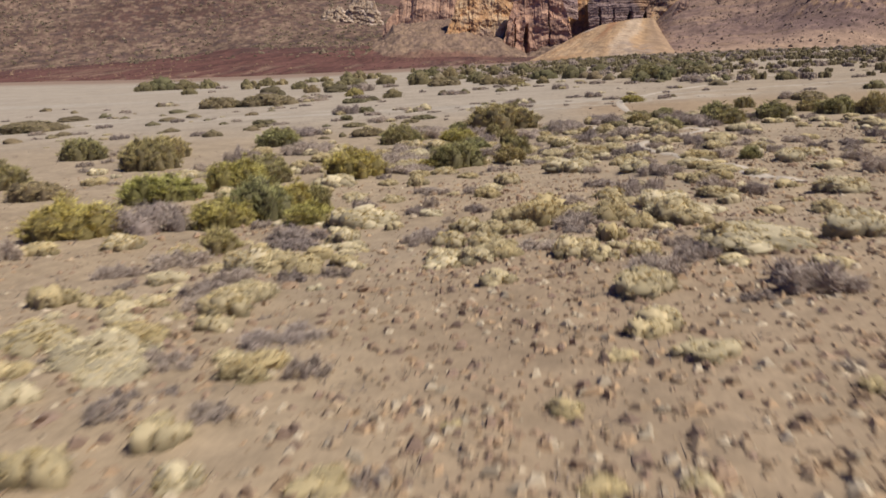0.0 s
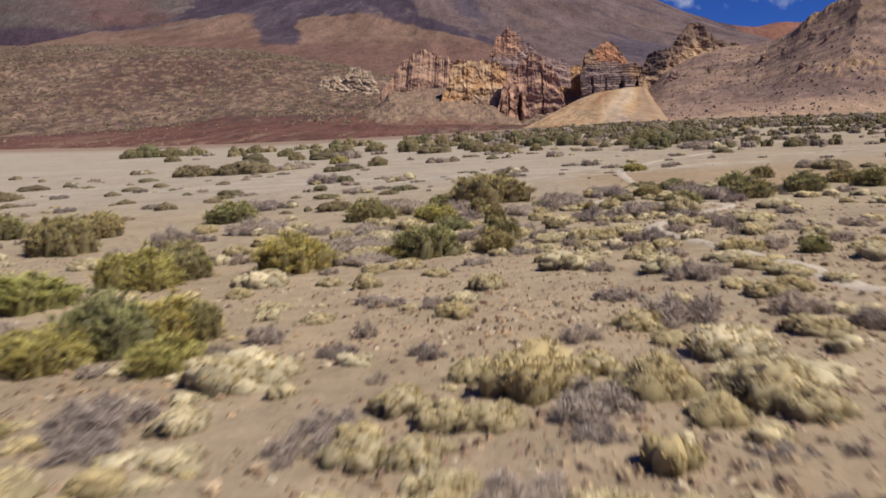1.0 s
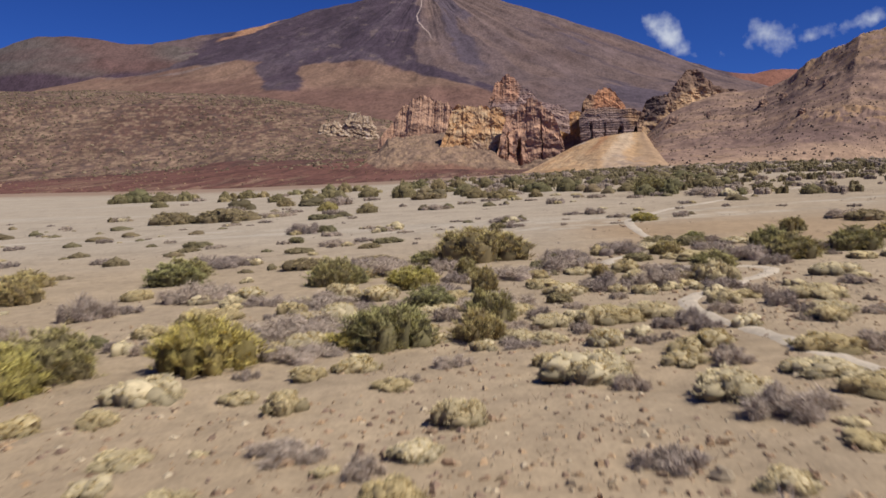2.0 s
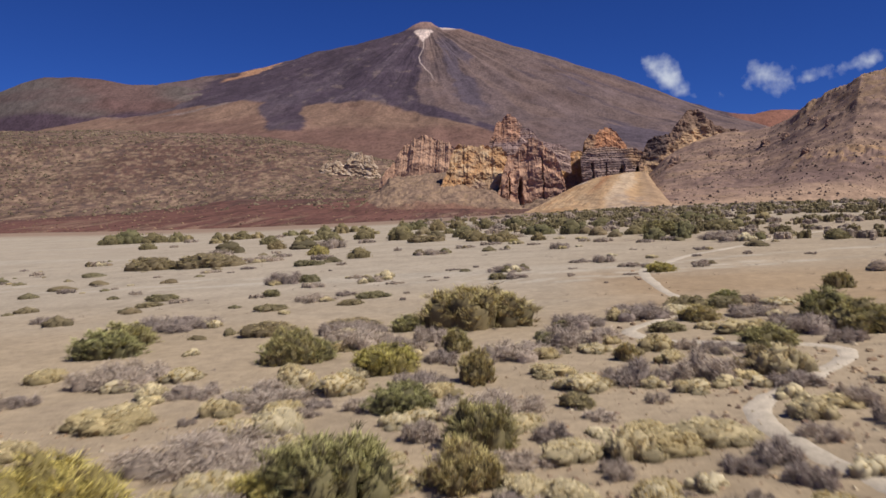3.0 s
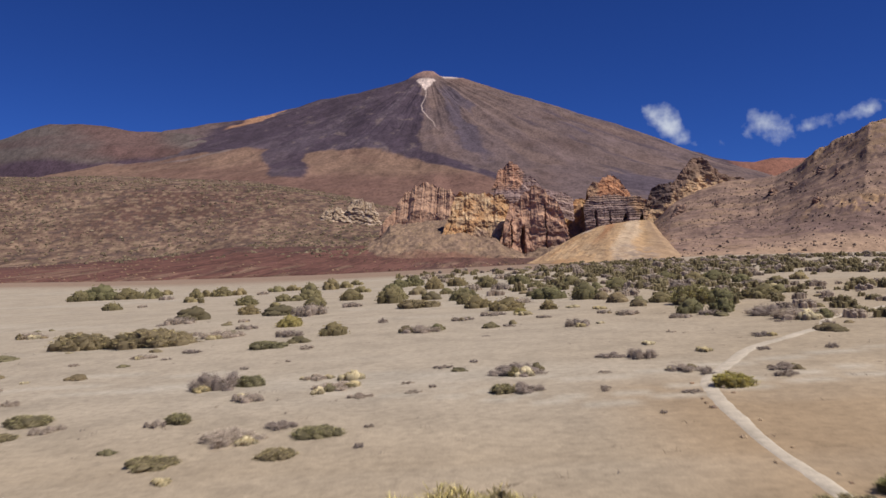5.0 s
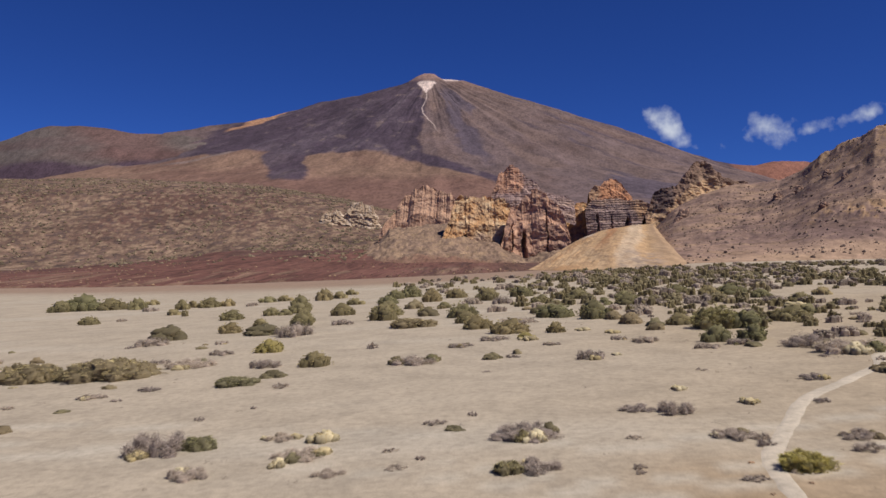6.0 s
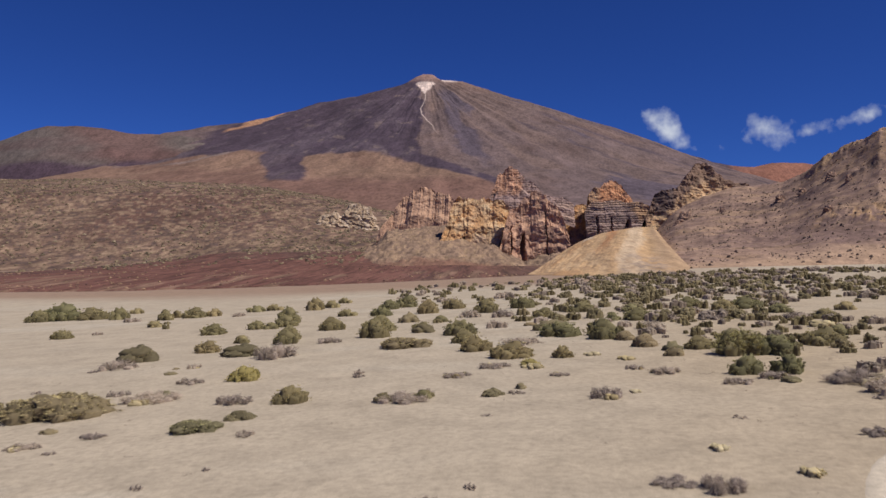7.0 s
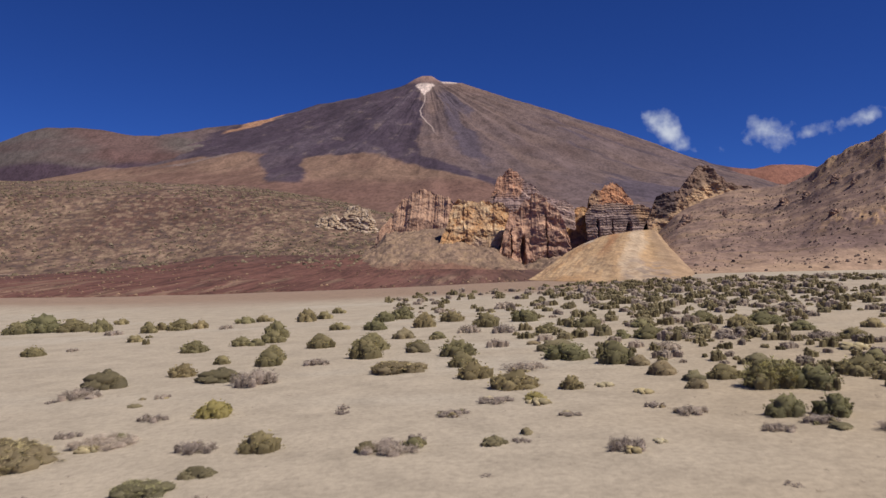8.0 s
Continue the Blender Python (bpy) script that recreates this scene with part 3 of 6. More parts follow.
def build_cliffs():
    def blend(base, other, k):
        return mix(np.broadcast_to(base, (len(k), 3)) if np.ndim(base) == 1 else base, other, k)

    def fluted(x, z, up, n1, n2, bed, columns):
        c = blend((0.33, 0.228, 0.165), (0.285, 0.19, 0.136), smooth(-0.1, 0.35, n1))
        c = blend(c, (0.36, 0.262, 0.195), smooth(0.1, 0.4, n2) * 0.5)
        c = blend(c, (0.20, 0.138, 0.108), smooth(0.25, 0.5, -n2) * 0.6)
        return blend(c, (0.30, 0.225, 0.165), smooth(0.4, 0.2, up) * 0.7)

    def ochre(x, z, up, n1, n2, bed, columns):
        c = blend((0.345, 0.25, 0.155), (0.375, 0.24, 0.125), smooth(0.05, 0.3, n1))
        c = blend(c, (0.50, 0.41, 0.265), smooth(0.12, 0.35, n2 - 0.4 * n1) * 0.75)
        c = blend(c, (0.20, 0.135, 0.088), smooth(0.18, 0.42, -n2) * 0.7)
        return blend(c, (0.26, 0.195, 0.15), smooth(0.52, 0.34, up + 0.25 * n1) * 0.9)

    def brown(x, z, up, n1, n2, bed, columns):
        c = blend((0.350, 0.232, 0.168), (0.285, 0.185, 0.138), smooth(-0.1, 0.3, n1))
        c = blend(c, (0.40, 0.28, 0.19), smooth(0.15, 0.4, n2) * 0.5)
        c = blend(c, (0.155, 0.108, 0.095), smooth(0.15, 0.42, -n2) * 0.7)
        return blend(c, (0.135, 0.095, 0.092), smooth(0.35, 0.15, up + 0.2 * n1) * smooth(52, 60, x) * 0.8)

    def rear(x, z, up, n1, n2, bed, columns):
        c = blend((0.345, 0.215, 0.150), (0.285, 0.18, 0.13), smooth(-0.1, 0.3, n1))
        grey = blend((0.235, 0.180, 0.170), (0.30, 0.23, 0.195), smooth(0.3, 0.7, bed))
        k = smooth(40, 46, x + 5 * n1)
        k = np.maximum(k, smooth(76, 70, z + 4 * n2))
        c = c * (1 - k[:, None]) + grey * k[:, None]
        return blend(c, (0.12, 0.085, 0.08), smooth(0.15, 0.4, -n2) * 0.6)

    def stack(x, z, up, n1, n2, bed, columns):
        c = blend((0.35, 0.215, 0.115), (0.40, 0.275, 0.15), smooth(0, 0.3, n1))
        c = blend(c, (0.17, 0.115, 0.085), smooth(0.12, 0.4, -n2) * 0.7)
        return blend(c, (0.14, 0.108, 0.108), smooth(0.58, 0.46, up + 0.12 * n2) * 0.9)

    def layered(x, z, up, n1, n2, bed, columns):
        c = blend((0.21, 0.165, 0.158), (0.27, 0.21, 0.185), smooth(0.2, 0.7, bed))
        c = blend(c, (0.30, 0.205, 0.125), smooth(150, 156, x + 6 * n1) * smooth(0.35, 0.6, up) * 0.85)
        return blend(c, (0.27, 0.20, 0.155), smooth(0.8, 0.9, up + 0.1 * n1) * 0.7)

    def red(x, z, up, n1, n2, bed, columns):
        c = blend((0.36, 0.20, 0.115), (0.30, 0.18, 0.12), smooth(-0.1, 0.3, n1))
        c = blend(c, (0.32, 0.235, 0.155), smooth(124, 120, x + 3 * n1) * 0.8)
        return blend(c, (0.15, 0.095, 0.07), smooth(0.15, 0.4, -n2) * 0.6)

    def crown(x, z, up, n1, n2, bed, columns):
        c = blend((0.34, 0.245, 0.155), (0.43, 0.325, 0.205), smooth(-0.05, 0.3, n1))
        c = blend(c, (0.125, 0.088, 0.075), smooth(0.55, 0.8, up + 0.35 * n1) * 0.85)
        c = blend(c, (0.075, 0.06, 0.062), smooth(10, 7, np.abs(x - 164) + 3 * n1) * smooth(0.35, 0.45, up) * 0.9)
        return blend(c, (0.14, 0.098, 0.08), smooth(0.12, 0.4, -n2) * 0.7)

    cliff("fluted_cliff", [(-113.5, 880, 19.0, 27.8), (-107.5, 873, 16.3, 44.4), (-94.8, 867, 11.9, 63.1), (-86.8, 860, 9.2, 75.6), (-76.7, 853, 7.5, 82.8), (-60.2, 847, 4.8, 85.7), (-45.2, 840, 3.9, 83.3), (-33.3, 833, 3.0, 75.4), (-24.0, 827, 2.0, 69.4), (-15.7, 820, 2.1, 57.5)],
          fluted, "fluted pinkish-brown rock wall above scree", 300, lean=0.8, flute=0.26, block=0.5, jag=0.9, thick=30)
    cliff("ochre_cliff", [(-34.5, 716, 10.3, 22.9), (-29.6, 715, 7.1, 38.2), (-22.9, 714, 4.6, 59.7), (-15.6, 713, 3.7, 61.7), (-8.3, 712, 3.6, 61.8), (0.4, 711, 2.7, 63.3), (7.1, 710, 1.8, 62.8), (15.7, 709, 1.7, 61.0), (21.9, 708, 0.8, 58.3), (27.6, 707, -0.1, 52.2), (33.9, 706, -0.2, 36.9)],
          ochre, "blocky ochre-yellow rock wall with orange stains", 320, lean=0.62, flute=0.2, block=0.8, jag=0.8, thick=30, split=((-14, 1.6, 9, 0.5), (21, 2.0, 8, 0.6)))
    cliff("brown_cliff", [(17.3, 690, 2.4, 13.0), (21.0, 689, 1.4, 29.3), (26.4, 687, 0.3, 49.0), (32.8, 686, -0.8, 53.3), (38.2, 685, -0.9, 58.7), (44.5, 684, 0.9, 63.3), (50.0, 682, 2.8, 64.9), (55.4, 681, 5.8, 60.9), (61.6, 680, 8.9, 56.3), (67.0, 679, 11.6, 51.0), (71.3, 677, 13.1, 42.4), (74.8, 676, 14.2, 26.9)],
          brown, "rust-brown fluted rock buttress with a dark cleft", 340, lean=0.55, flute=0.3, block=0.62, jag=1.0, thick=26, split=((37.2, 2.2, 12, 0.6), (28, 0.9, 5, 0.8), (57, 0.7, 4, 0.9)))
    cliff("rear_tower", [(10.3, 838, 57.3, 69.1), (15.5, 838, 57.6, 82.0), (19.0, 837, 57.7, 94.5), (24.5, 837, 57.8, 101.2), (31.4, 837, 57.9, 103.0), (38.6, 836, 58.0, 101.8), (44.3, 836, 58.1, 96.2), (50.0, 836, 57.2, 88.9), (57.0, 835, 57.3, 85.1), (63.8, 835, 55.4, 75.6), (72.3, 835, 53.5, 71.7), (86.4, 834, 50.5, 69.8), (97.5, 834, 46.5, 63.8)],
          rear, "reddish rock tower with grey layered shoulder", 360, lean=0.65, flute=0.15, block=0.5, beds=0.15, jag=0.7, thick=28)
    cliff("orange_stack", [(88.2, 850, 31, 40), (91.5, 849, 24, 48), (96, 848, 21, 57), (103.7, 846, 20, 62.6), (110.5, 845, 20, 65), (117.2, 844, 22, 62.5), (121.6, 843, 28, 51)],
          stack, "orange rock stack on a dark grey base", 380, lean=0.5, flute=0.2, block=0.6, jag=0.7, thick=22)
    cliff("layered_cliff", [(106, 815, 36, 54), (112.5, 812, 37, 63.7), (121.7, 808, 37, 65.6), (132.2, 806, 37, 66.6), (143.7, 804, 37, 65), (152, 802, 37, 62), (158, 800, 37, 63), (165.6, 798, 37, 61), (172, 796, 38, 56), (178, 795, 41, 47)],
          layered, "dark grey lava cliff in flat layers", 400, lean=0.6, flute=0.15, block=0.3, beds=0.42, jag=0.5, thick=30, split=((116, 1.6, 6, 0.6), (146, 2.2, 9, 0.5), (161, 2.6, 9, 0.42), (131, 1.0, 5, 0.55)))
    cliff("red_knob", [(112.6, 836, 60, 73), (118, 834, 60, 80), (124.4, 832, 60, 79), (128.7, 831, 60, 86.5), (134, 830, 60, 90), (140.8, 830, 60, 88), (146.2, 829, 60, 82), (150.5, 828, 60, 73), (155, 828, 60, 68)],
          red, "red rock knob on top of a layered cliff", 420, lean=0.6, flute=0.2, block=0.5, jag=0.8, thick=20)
    cliff("rock_crest", [(146.2, 722, 34.5, 41.4), (154.1, 722, 37.6, 56.3), (157.9, 722, 39.7, 64.4), (163.5, 722, 43.7, 67.5), (170.3, 722, 47.8, 68.7), (177.9, 722, 50.9, 72.9), (185.6, 722, 54.1, 81.1), (191.3, 722, 55.2, 87.3), (196.0, 722, 56.3, 92.5), (200.7, 722, 57.3, 96.6), (205.4, 722, 58.4, 96.8), (210.2, 722, 60.5, 87.8), (216.9, 722, 62.6, 80.3), (225.3, 722, 64.8, 76.0), (235.2, 722, 66.0, 72.1)],
          crown, "jagged tan crag with a dark crown on the ridge", 440, lean=0.75, flute=0.1, block=0.75, beds=0.1, jag=1.1, thick=24)


build_ground()
build_cliffs()
build_cliff_foot()
build_volcano()
build_old_hill()
build_scrub_slope()
build_right_hillside()
build_red_ridge()
build_talus()

# ---- where the shrubs grow: x, y, width, height in metres, a stretch of the way at a time ----
GREEN_BROOM_A = [
    (-4.15, 15.48, 0.84, 0.51), (-4.66, 19.94, 1.65, 1.06), (-3.29, 20.81, 0.98, 0.7), (9.89, 26.18, 0.78, 0.41), (-7.25, 29.76, 2.25, 0.98), (0.18, 31.19, 1.99, 0.94),
    (2.29, 31.22, 1.21, 0.67), (-19.25, 31.86, 2.23, 1.14), (2.46, 33.04, 1.25, 0.82), (-7.95, 33.15, 0.7, 0.31), (0.78, 36.15, 1.51, 0.58), (-15.4, 37.69, 2.99, 1.5),
    (2.4, 38.85, 1.06, 0.8), (6.58, 41.03, 0.81, 0.49), (10.74, 41.67, 1.57, 0.62), (-16.42, 43.32, 1.78, 1.04), (-3.47, 43.58, 1.7, 1.08), (14.49, 43.89, 1.89, 0.95),
    (-3.44, 44.01, 2.34, 0.91), (1.7, 44.12, 1.11, 0.7), (-22.21, 44.41, 2.61, 1.2), (22.86, 45.27, 1.83, 1.18), (17.59, 45.47, 1.96, 0.92), (21.57, 46.77, 2.22, 0.9),
]
GREEN_BROOM_B = [
    (-11.4, 47.11, 2.53, 0.94), (14.85, 47.39, 1.82, 0.98), (-18.79, 47.97, 2.12, 0.77), (10.56, 48.08, 1.5, 0.55), (-11.86, 49.6, 2.26, 0.94), (-0.31, 49.74, 1.4, 0.59),
    (21.44, 49.99, 1.66, 0.79), (2.39, 49.99, 4.43, 1.5), (13.33, 53.8, 1.35, 0.48), (19.59, 56.78, 1.33, 0.76), (34.9, 70.0, 1.93, 0.7), (35.5, 92.3, 2.56, 0.92),
    (-1.2, 102.7, 1.12, 0.49), (-10.9, 103.0, 2.64, 1.1), (25.0, 106.7, 2.3, 1.47), (22.1, 107.0, 2.67, 1.27), (27.8, 116.3, 3.78, 1.84), (25.2, 117.2, 4.68, 1.9),
    (10.0, 119.9, 1.92, 1.04), (34.1, 121.5, 4.1, 1.48), (5.6, 121.6, 3.96, 1.43), (23.0, 121.9, 2.79, 1.03), (1.9, 127.6, 3.18, 1.48), (38.2, 127.9, 2.02, 0.94),
]
GREEN_BROOM_C = [
    (16.0, 133.2, 3.3, 1.89), (0.8, 135.6, 2.87, 1.3), (-29.0, 137.0, 2.97, 1.29), (15.8, 137.1, 2.61, 1.96), (11.7, 137.9, 4.94, 1.78), (-21.3, 142.5, 2.97, 1.54),
    (-0.1, 144.3, 4.44, 2.03), (44.1, 144.8, 3.13, 1.13), (-10.8, 145.7, 4.17, 2.39), (-27.9, 146.1, 1.99, 0.84), (-22.3, 147.1, 3.06, 1.67), (-5.3, 153.1, 2.82, 1.01),
    (23.5, 153.4, 4.16, 1.59), (-11.5, 153.5, 4.52, 1.94), (20.2, 154.0, 2.11, 1.06), (51.3, 154.9, 2.79, 1.18), (42.8, 155.1, 3.23, 1.16), (-18.7, 158.8, 3.75, 1.65),
    (-36.5, 160.0, 3.82, 1.53), (37.3, 161.6, 3.75, 1.54), (-61.1, 163.1, 3.67, 1.45), (-3.4, 163.8, 2.04, 0.87), (41.2, 164.3, 4.6, 1.65), (-29.3, 164.8, 2.0, 0.89),
]
GREEN_BROOM_D = [
    (12.0, 165.1, 3.14, 1.31), (-31.8, 166.0, 3.23, 1.16), (25.3, 167.0, 2.86, 1.19), (-28.0, 168.8, 3.74, 1.59), (18.3, 170.8, 4.12, 1.52), (34.9, 171.6, 3.79, 1.55),
    (-29.2, 175.0, 3.92, 2.48), (3.3, 178.2, 4.41, 2.07), (-53.6, 179.0, 3.19, 1.15), (-14.7, 182.0, 4.22, 1.7), (-6.9, 183.0, 3.69, 2.2), (-21.3, 184.8, 3.39, 1.4),
    (9.9, 185.1, 4.65, 2.19), (-2.5, 191.7, 4.52, 2.04), (-58.5, 195.5, 3.11, 1.98), (-15.4, 198.5, 4.15, 1.75), (-54.3, 199.6, 4.77, 1.97), (-58.4, 200.7, 2.58, 1.43),
    (-51.1, 201.3, 3.22, 1.73), (-71.2, 202.7, 4.36, 2.05), (-12.2, 203.1, 4.28, 2.24), (-88.6, 203.3, 5.5, 2.25), (-78.6, 205.9, 6.67, 2.4), (-84.5, 206.1, 8.89, 3.2),
]
GREEN_BROOM_E = [
    (-31.6, 206.9, 3.99, 2.1), (-44.9, 209.6, 3.96, 1.47), (-41.7, 211.9, 3.45, 1.51), (-29.3, 212.3, 3.44, 1.63), (-75.6, 220.2, 3.18, 1.38), (-29.3, 227.7, 3.28, 1.43),
]
GREEN_BROOM = GREEN_BROOM_A + GREEN_BROOM_B + GREEN_BROOM_C + GREEN_BROOM_D + GREEN_BROOM_E
YELLOW_BROOM_A = [
    (-2.95, 18.38, 1.14, 0.49), (-9.0, 18.88, 2.4, 0.9), (-5.35, 19.34, 1.61, 0.72), (-4.07, 20.95, 1.85, 0.84), (-9.54, 25.46, 2.51, 0.9), (-7.79, 28.12, 2.15, 1.08),
    (-3.78, 30.05, 2.2, 1.01), (-0.88, 31.15, 1.06, 0.38), (-0.15, 40.91, 1.75, 0.76), (14.2, 69.9, 1.85, 0.6), (-17.7, 114.5, 2.72, 1.2), (6.7, 116.1, 1.64, 0.59),
]
YELLOW_BROOM = YELLOW_BROOM_A
CUSHIONS_A = [
    (1.93, 4.64, 0.32, 0.1), (2.45, 4.64, 0.26, 0.1), (0.23, 4.84, 0.41, 0.12), (-0.76, 4.86, 0.31, 0.18), (-1.76, 5.04, 0.48, 0.3), (0.97, 5.61, 0.16, 0.05),
    (-1.15, 5.63, 0.37, 0.24), (1.83, 5.94, 0.31, 0.13), (4.02, 5.95, 0.21, 0.13), (3.09, 6.95, 0.51, 0.16), (2.41, 7.01, 0.3, 0.09), (-2.36, 7.19, 0.68, 0.18),
    (-3.44, 7.39, 0.33, 0.2), (2.75, 7.65, 0.41, 0.21), (-2.73, 7.77, 0.95, 0.29), (2.94, 7.98, 0.45, 0.28), (-2.71, 8.51, 0.74, 0.24), (-3.91, 8.54, 0.94, 0.28),
    (3.07, 9.44, 0.79, 0.33), (-2.05, 9.63, 0.63, 0.37), (1.37, 10.32, 0.46, 0.23), (4.51, 10.59, 0.44, 0.15), (-4.92, 10.76, 0.64, 0.35), (2.96, 11.71, 0.48, 0.22),
]
CUSHIONS_B = [
    (5.26, 11.95, 1.42, 0.31), (4.9, 12.05, 0.76, 0.41), (6.87, 12.24, 0.92, 0.44), (2.67, 12.54, 0.71, 0.4), (1.13, 12.71, 0.71, 0.28), (1.53, 12.72, 0.56, 0.26),
    (-2.03, 12.73, 1.06, 0.4), (-2.81, 13.02, 0.75, 0.42), (3.42, 13.68, 0.5, 0.32), (-1.21, 13.8, 0.38, 0.14), (-1.23, 14.44, 0.56, 0.19), (-4.56, 14.73, 0.77, 0.39),
    (0.54, 14.9, 0.44, 0.22), (1.91, 15.04, 0.65, 0.31), (1.4, 15.22, 0.61, 0.3), (4.88, 15.41, 0.99, 0.51), (-1.58, 15.47, 0.61, 0.35), (7.82, 15.48, 0.65, 0.29),
    (3.71, 15.72, 0.88, 0.56), (5.31, 16.04, 1.36, 0.3), (2.41, 16.3, 1.23, 0.62), (-8.52, 16.4, 0.75, 0.33), (-0.72, 16.67, 0.4, 0.2), (-6.77, 16.73, 0.9, 0.38),
]
CUSHIONS_C = [
    (6.49, 17.28, 0.42, 0.25), (-1.58, 17.46, 1.42, 0.51), (5.16, 17.59, 1.18, 0.44), (9.27, 18.09, 1.03, 0.41), (6.58, 18.23, 0.81, 0.29), (4.4, 19.51, 0.87, 0.38),
    (-2.53, 22.27, 0.53, 0.27), (7.53, 22.44, 0.52, 0.15), (8.86, 22.58, 0.67, 0.2), (1.43, 23.1, 0.65, 0.23), (-2.7, 23.47, 0.76, 0.22), (8.39, 23.65, 0.83, 0.25),
    (10.44, 24.51, 0.87, 0.45), (1.96, 24.69, 0.71, 0.41), (7.96, 24.77, 0.89, 0.27), (8.54, 25.38, 0.64, 0.19), (-7.14, 25.44, 1.13, 0.48), (-5.44, 25.48, 0.79, 0.33),
    (-4.17, 25.84, 0.7, 0.3), (-1.01, 25.84, 0.63, 0.45), (7.96, 26.05, 1.0, 0.3), (7.64, 26.43, 0.69, 0.2), (-2.1, 26.85, 0.61, 0.26), (4.19, 27.04, 1.43, 0.5),
]
CUSHIONS_D = [
    (-4.04, 27.36, 1.37, 0.47), (5.93, 27.36, 0.74, 0.26), (8.68, 27.8, 1.18, 0.39), (11.45, 29.6, 0.95, 0.36), (2.33, 29.88, 0.57, 0.25), (5.07, 30.32, 0.57, 0.27),
    (3.84, 30.37, 0.81, 0.24), (5.78, 30.49, 0.48, 0.29), (8.16, 30.59, 0.57, 0.35), (3.12, 30.69, 0.75, 0.3), (1.28, 31.25, 0.61, 0.24), (-1.74, 31.28, 1.07, 0.43),
    (10.54, 31.84, 0.91, 0.28), (-6.62, 32.05, 0.65, 0.4), (5.04, 32.16, 0.83, 0.49), (4.03, 32.3, 0.96, 0.35), (5.74, 32.41, 1.03, 0.37), (-11.42, 32.66, 1.39, 0.42),
    (6.71, 32.93, 1.25, 0.38), (8.71, 33.94, 0.83, 0.46), (11.22, 34.06, 1.32, 0.4), (3.31, 34.23, 0.97, 0.34), (9.55, 34.64, 0.86, 0.27), (0.77, 34.84, 0.68, 0.29),
]
CUSHIONS_E = [
    (-2.67, 35.21, 1.06, 0.32), (-1.72, 35.25, 1.06, 0.5), (8.95, 35.5, 0.56, 0.33), (-5.93, 36.23, 1.63, 0.49), (7.21, 36.62, 0.8, 0.33), (8.83, 36.71, 0.61, 0.25),
    (-2.09, 36.78, 0.94, 0.33), (8.06, 36.94, 0.61, 0.26), (5.0, 37.58, 1.21, 0.41), (9.72, 37.86, 1.12, 0.79), (-6.45, 38.03, 0.7, 0.21), (13.58, 38.4, 1.37, 0.43),
    (-1.08, 38.47, 1.28, 0.55), (-6.01, 38.59, 0.72, 0.22), (4.37, 39.29, 1.09, 0.32), (-2.43, 39.6, 0.91, 0.56), (-0.99, 40.45, 0.79, 0.33), (-3.1, 41.6, 0.64, 0.4),
    (0.43, 43.29, 0.49, 0.31), (9.89, 43.5, 0.44, 0.13), (11.19, 44.61, 1.62, 0.52), (10.29, 45.87, 0.83, 0.29), (-7.96, 46.52, 0.6, 0.25), (10.28, 50.42, 1.3, 0.41),
]
CUSHIONS_F = [
    (14.81, 51.71, 1.25, 0.37), (-7.37, 57.4, 0.61, 0.2), (-5.8, 73.0, 0.69, 0.41), (-4.8, 77.2, 1.3, 0.64), (-7.6, 78.1, 0.67, 0.2), (16.3, 81.8, 1.14, 0.34),
    (13.9, 86.3, 0.96, 0.29), (12.9, 101.3, 0.8, 0.24), (6.9, 114.2, 1.58, 0.47), (15.2, 116.7, 1.3, 0.39), (12.7, 120.4, 1.38, 0.41), (39.9, 135.7, 2.25, 0.82),
]
CUSHIONS = CUSHIONS_A + CUSHIONS_B + CUSHIONS_C + CUSHIONS_D + CUSHIONS_E + CUSHIONS_F
DRY_SHRUBS_A = [
    (0.51, 4.85, 0.28, 0.12), (-0.94, 6.08, 0.44, 0.17), (-1.77, 6.1, 0.44, 0.17), (4.11, 6.47, 0.26, 0.11), (-0.4, 7.03, 0.38, 0.23), (-1.92, 7.5, 0.66, 0.15),
    (-0.94, 8.16, 0.83, 0.18), (4.12, 8.62, 0.36, 0.16), (4.89, 8.95, 0.97, 0.44), (3.48, 10.29, 0.87, 0.31), (-2.76, 10.97, 0.63, 0.3), (-5.22, 13.25, 0.78, 0.33),
    (2.14, 13.27, 0.9, 0.2), (4.92, 13.65, 0.27, 0.13), (4.41, 13.72, 0.53, 0.12), (-4.47, 14.18, 1.03, 0.33), (0.03, 14.42, 0.62, 0.26), (-2.4, 14.84, 0.93, 0.3),
    (2.98, 15.1, 1.17, 0.34), (0.12, 15.35, 0.73, 0.26), (-8.93, 15.6, 1.08, 0.5), (-2.81, 15.88, 1.2, 0.42), (-0.34, 18.5, 0.58, 0.27), (7.48, 18.6, 0.75, 0.35),
]
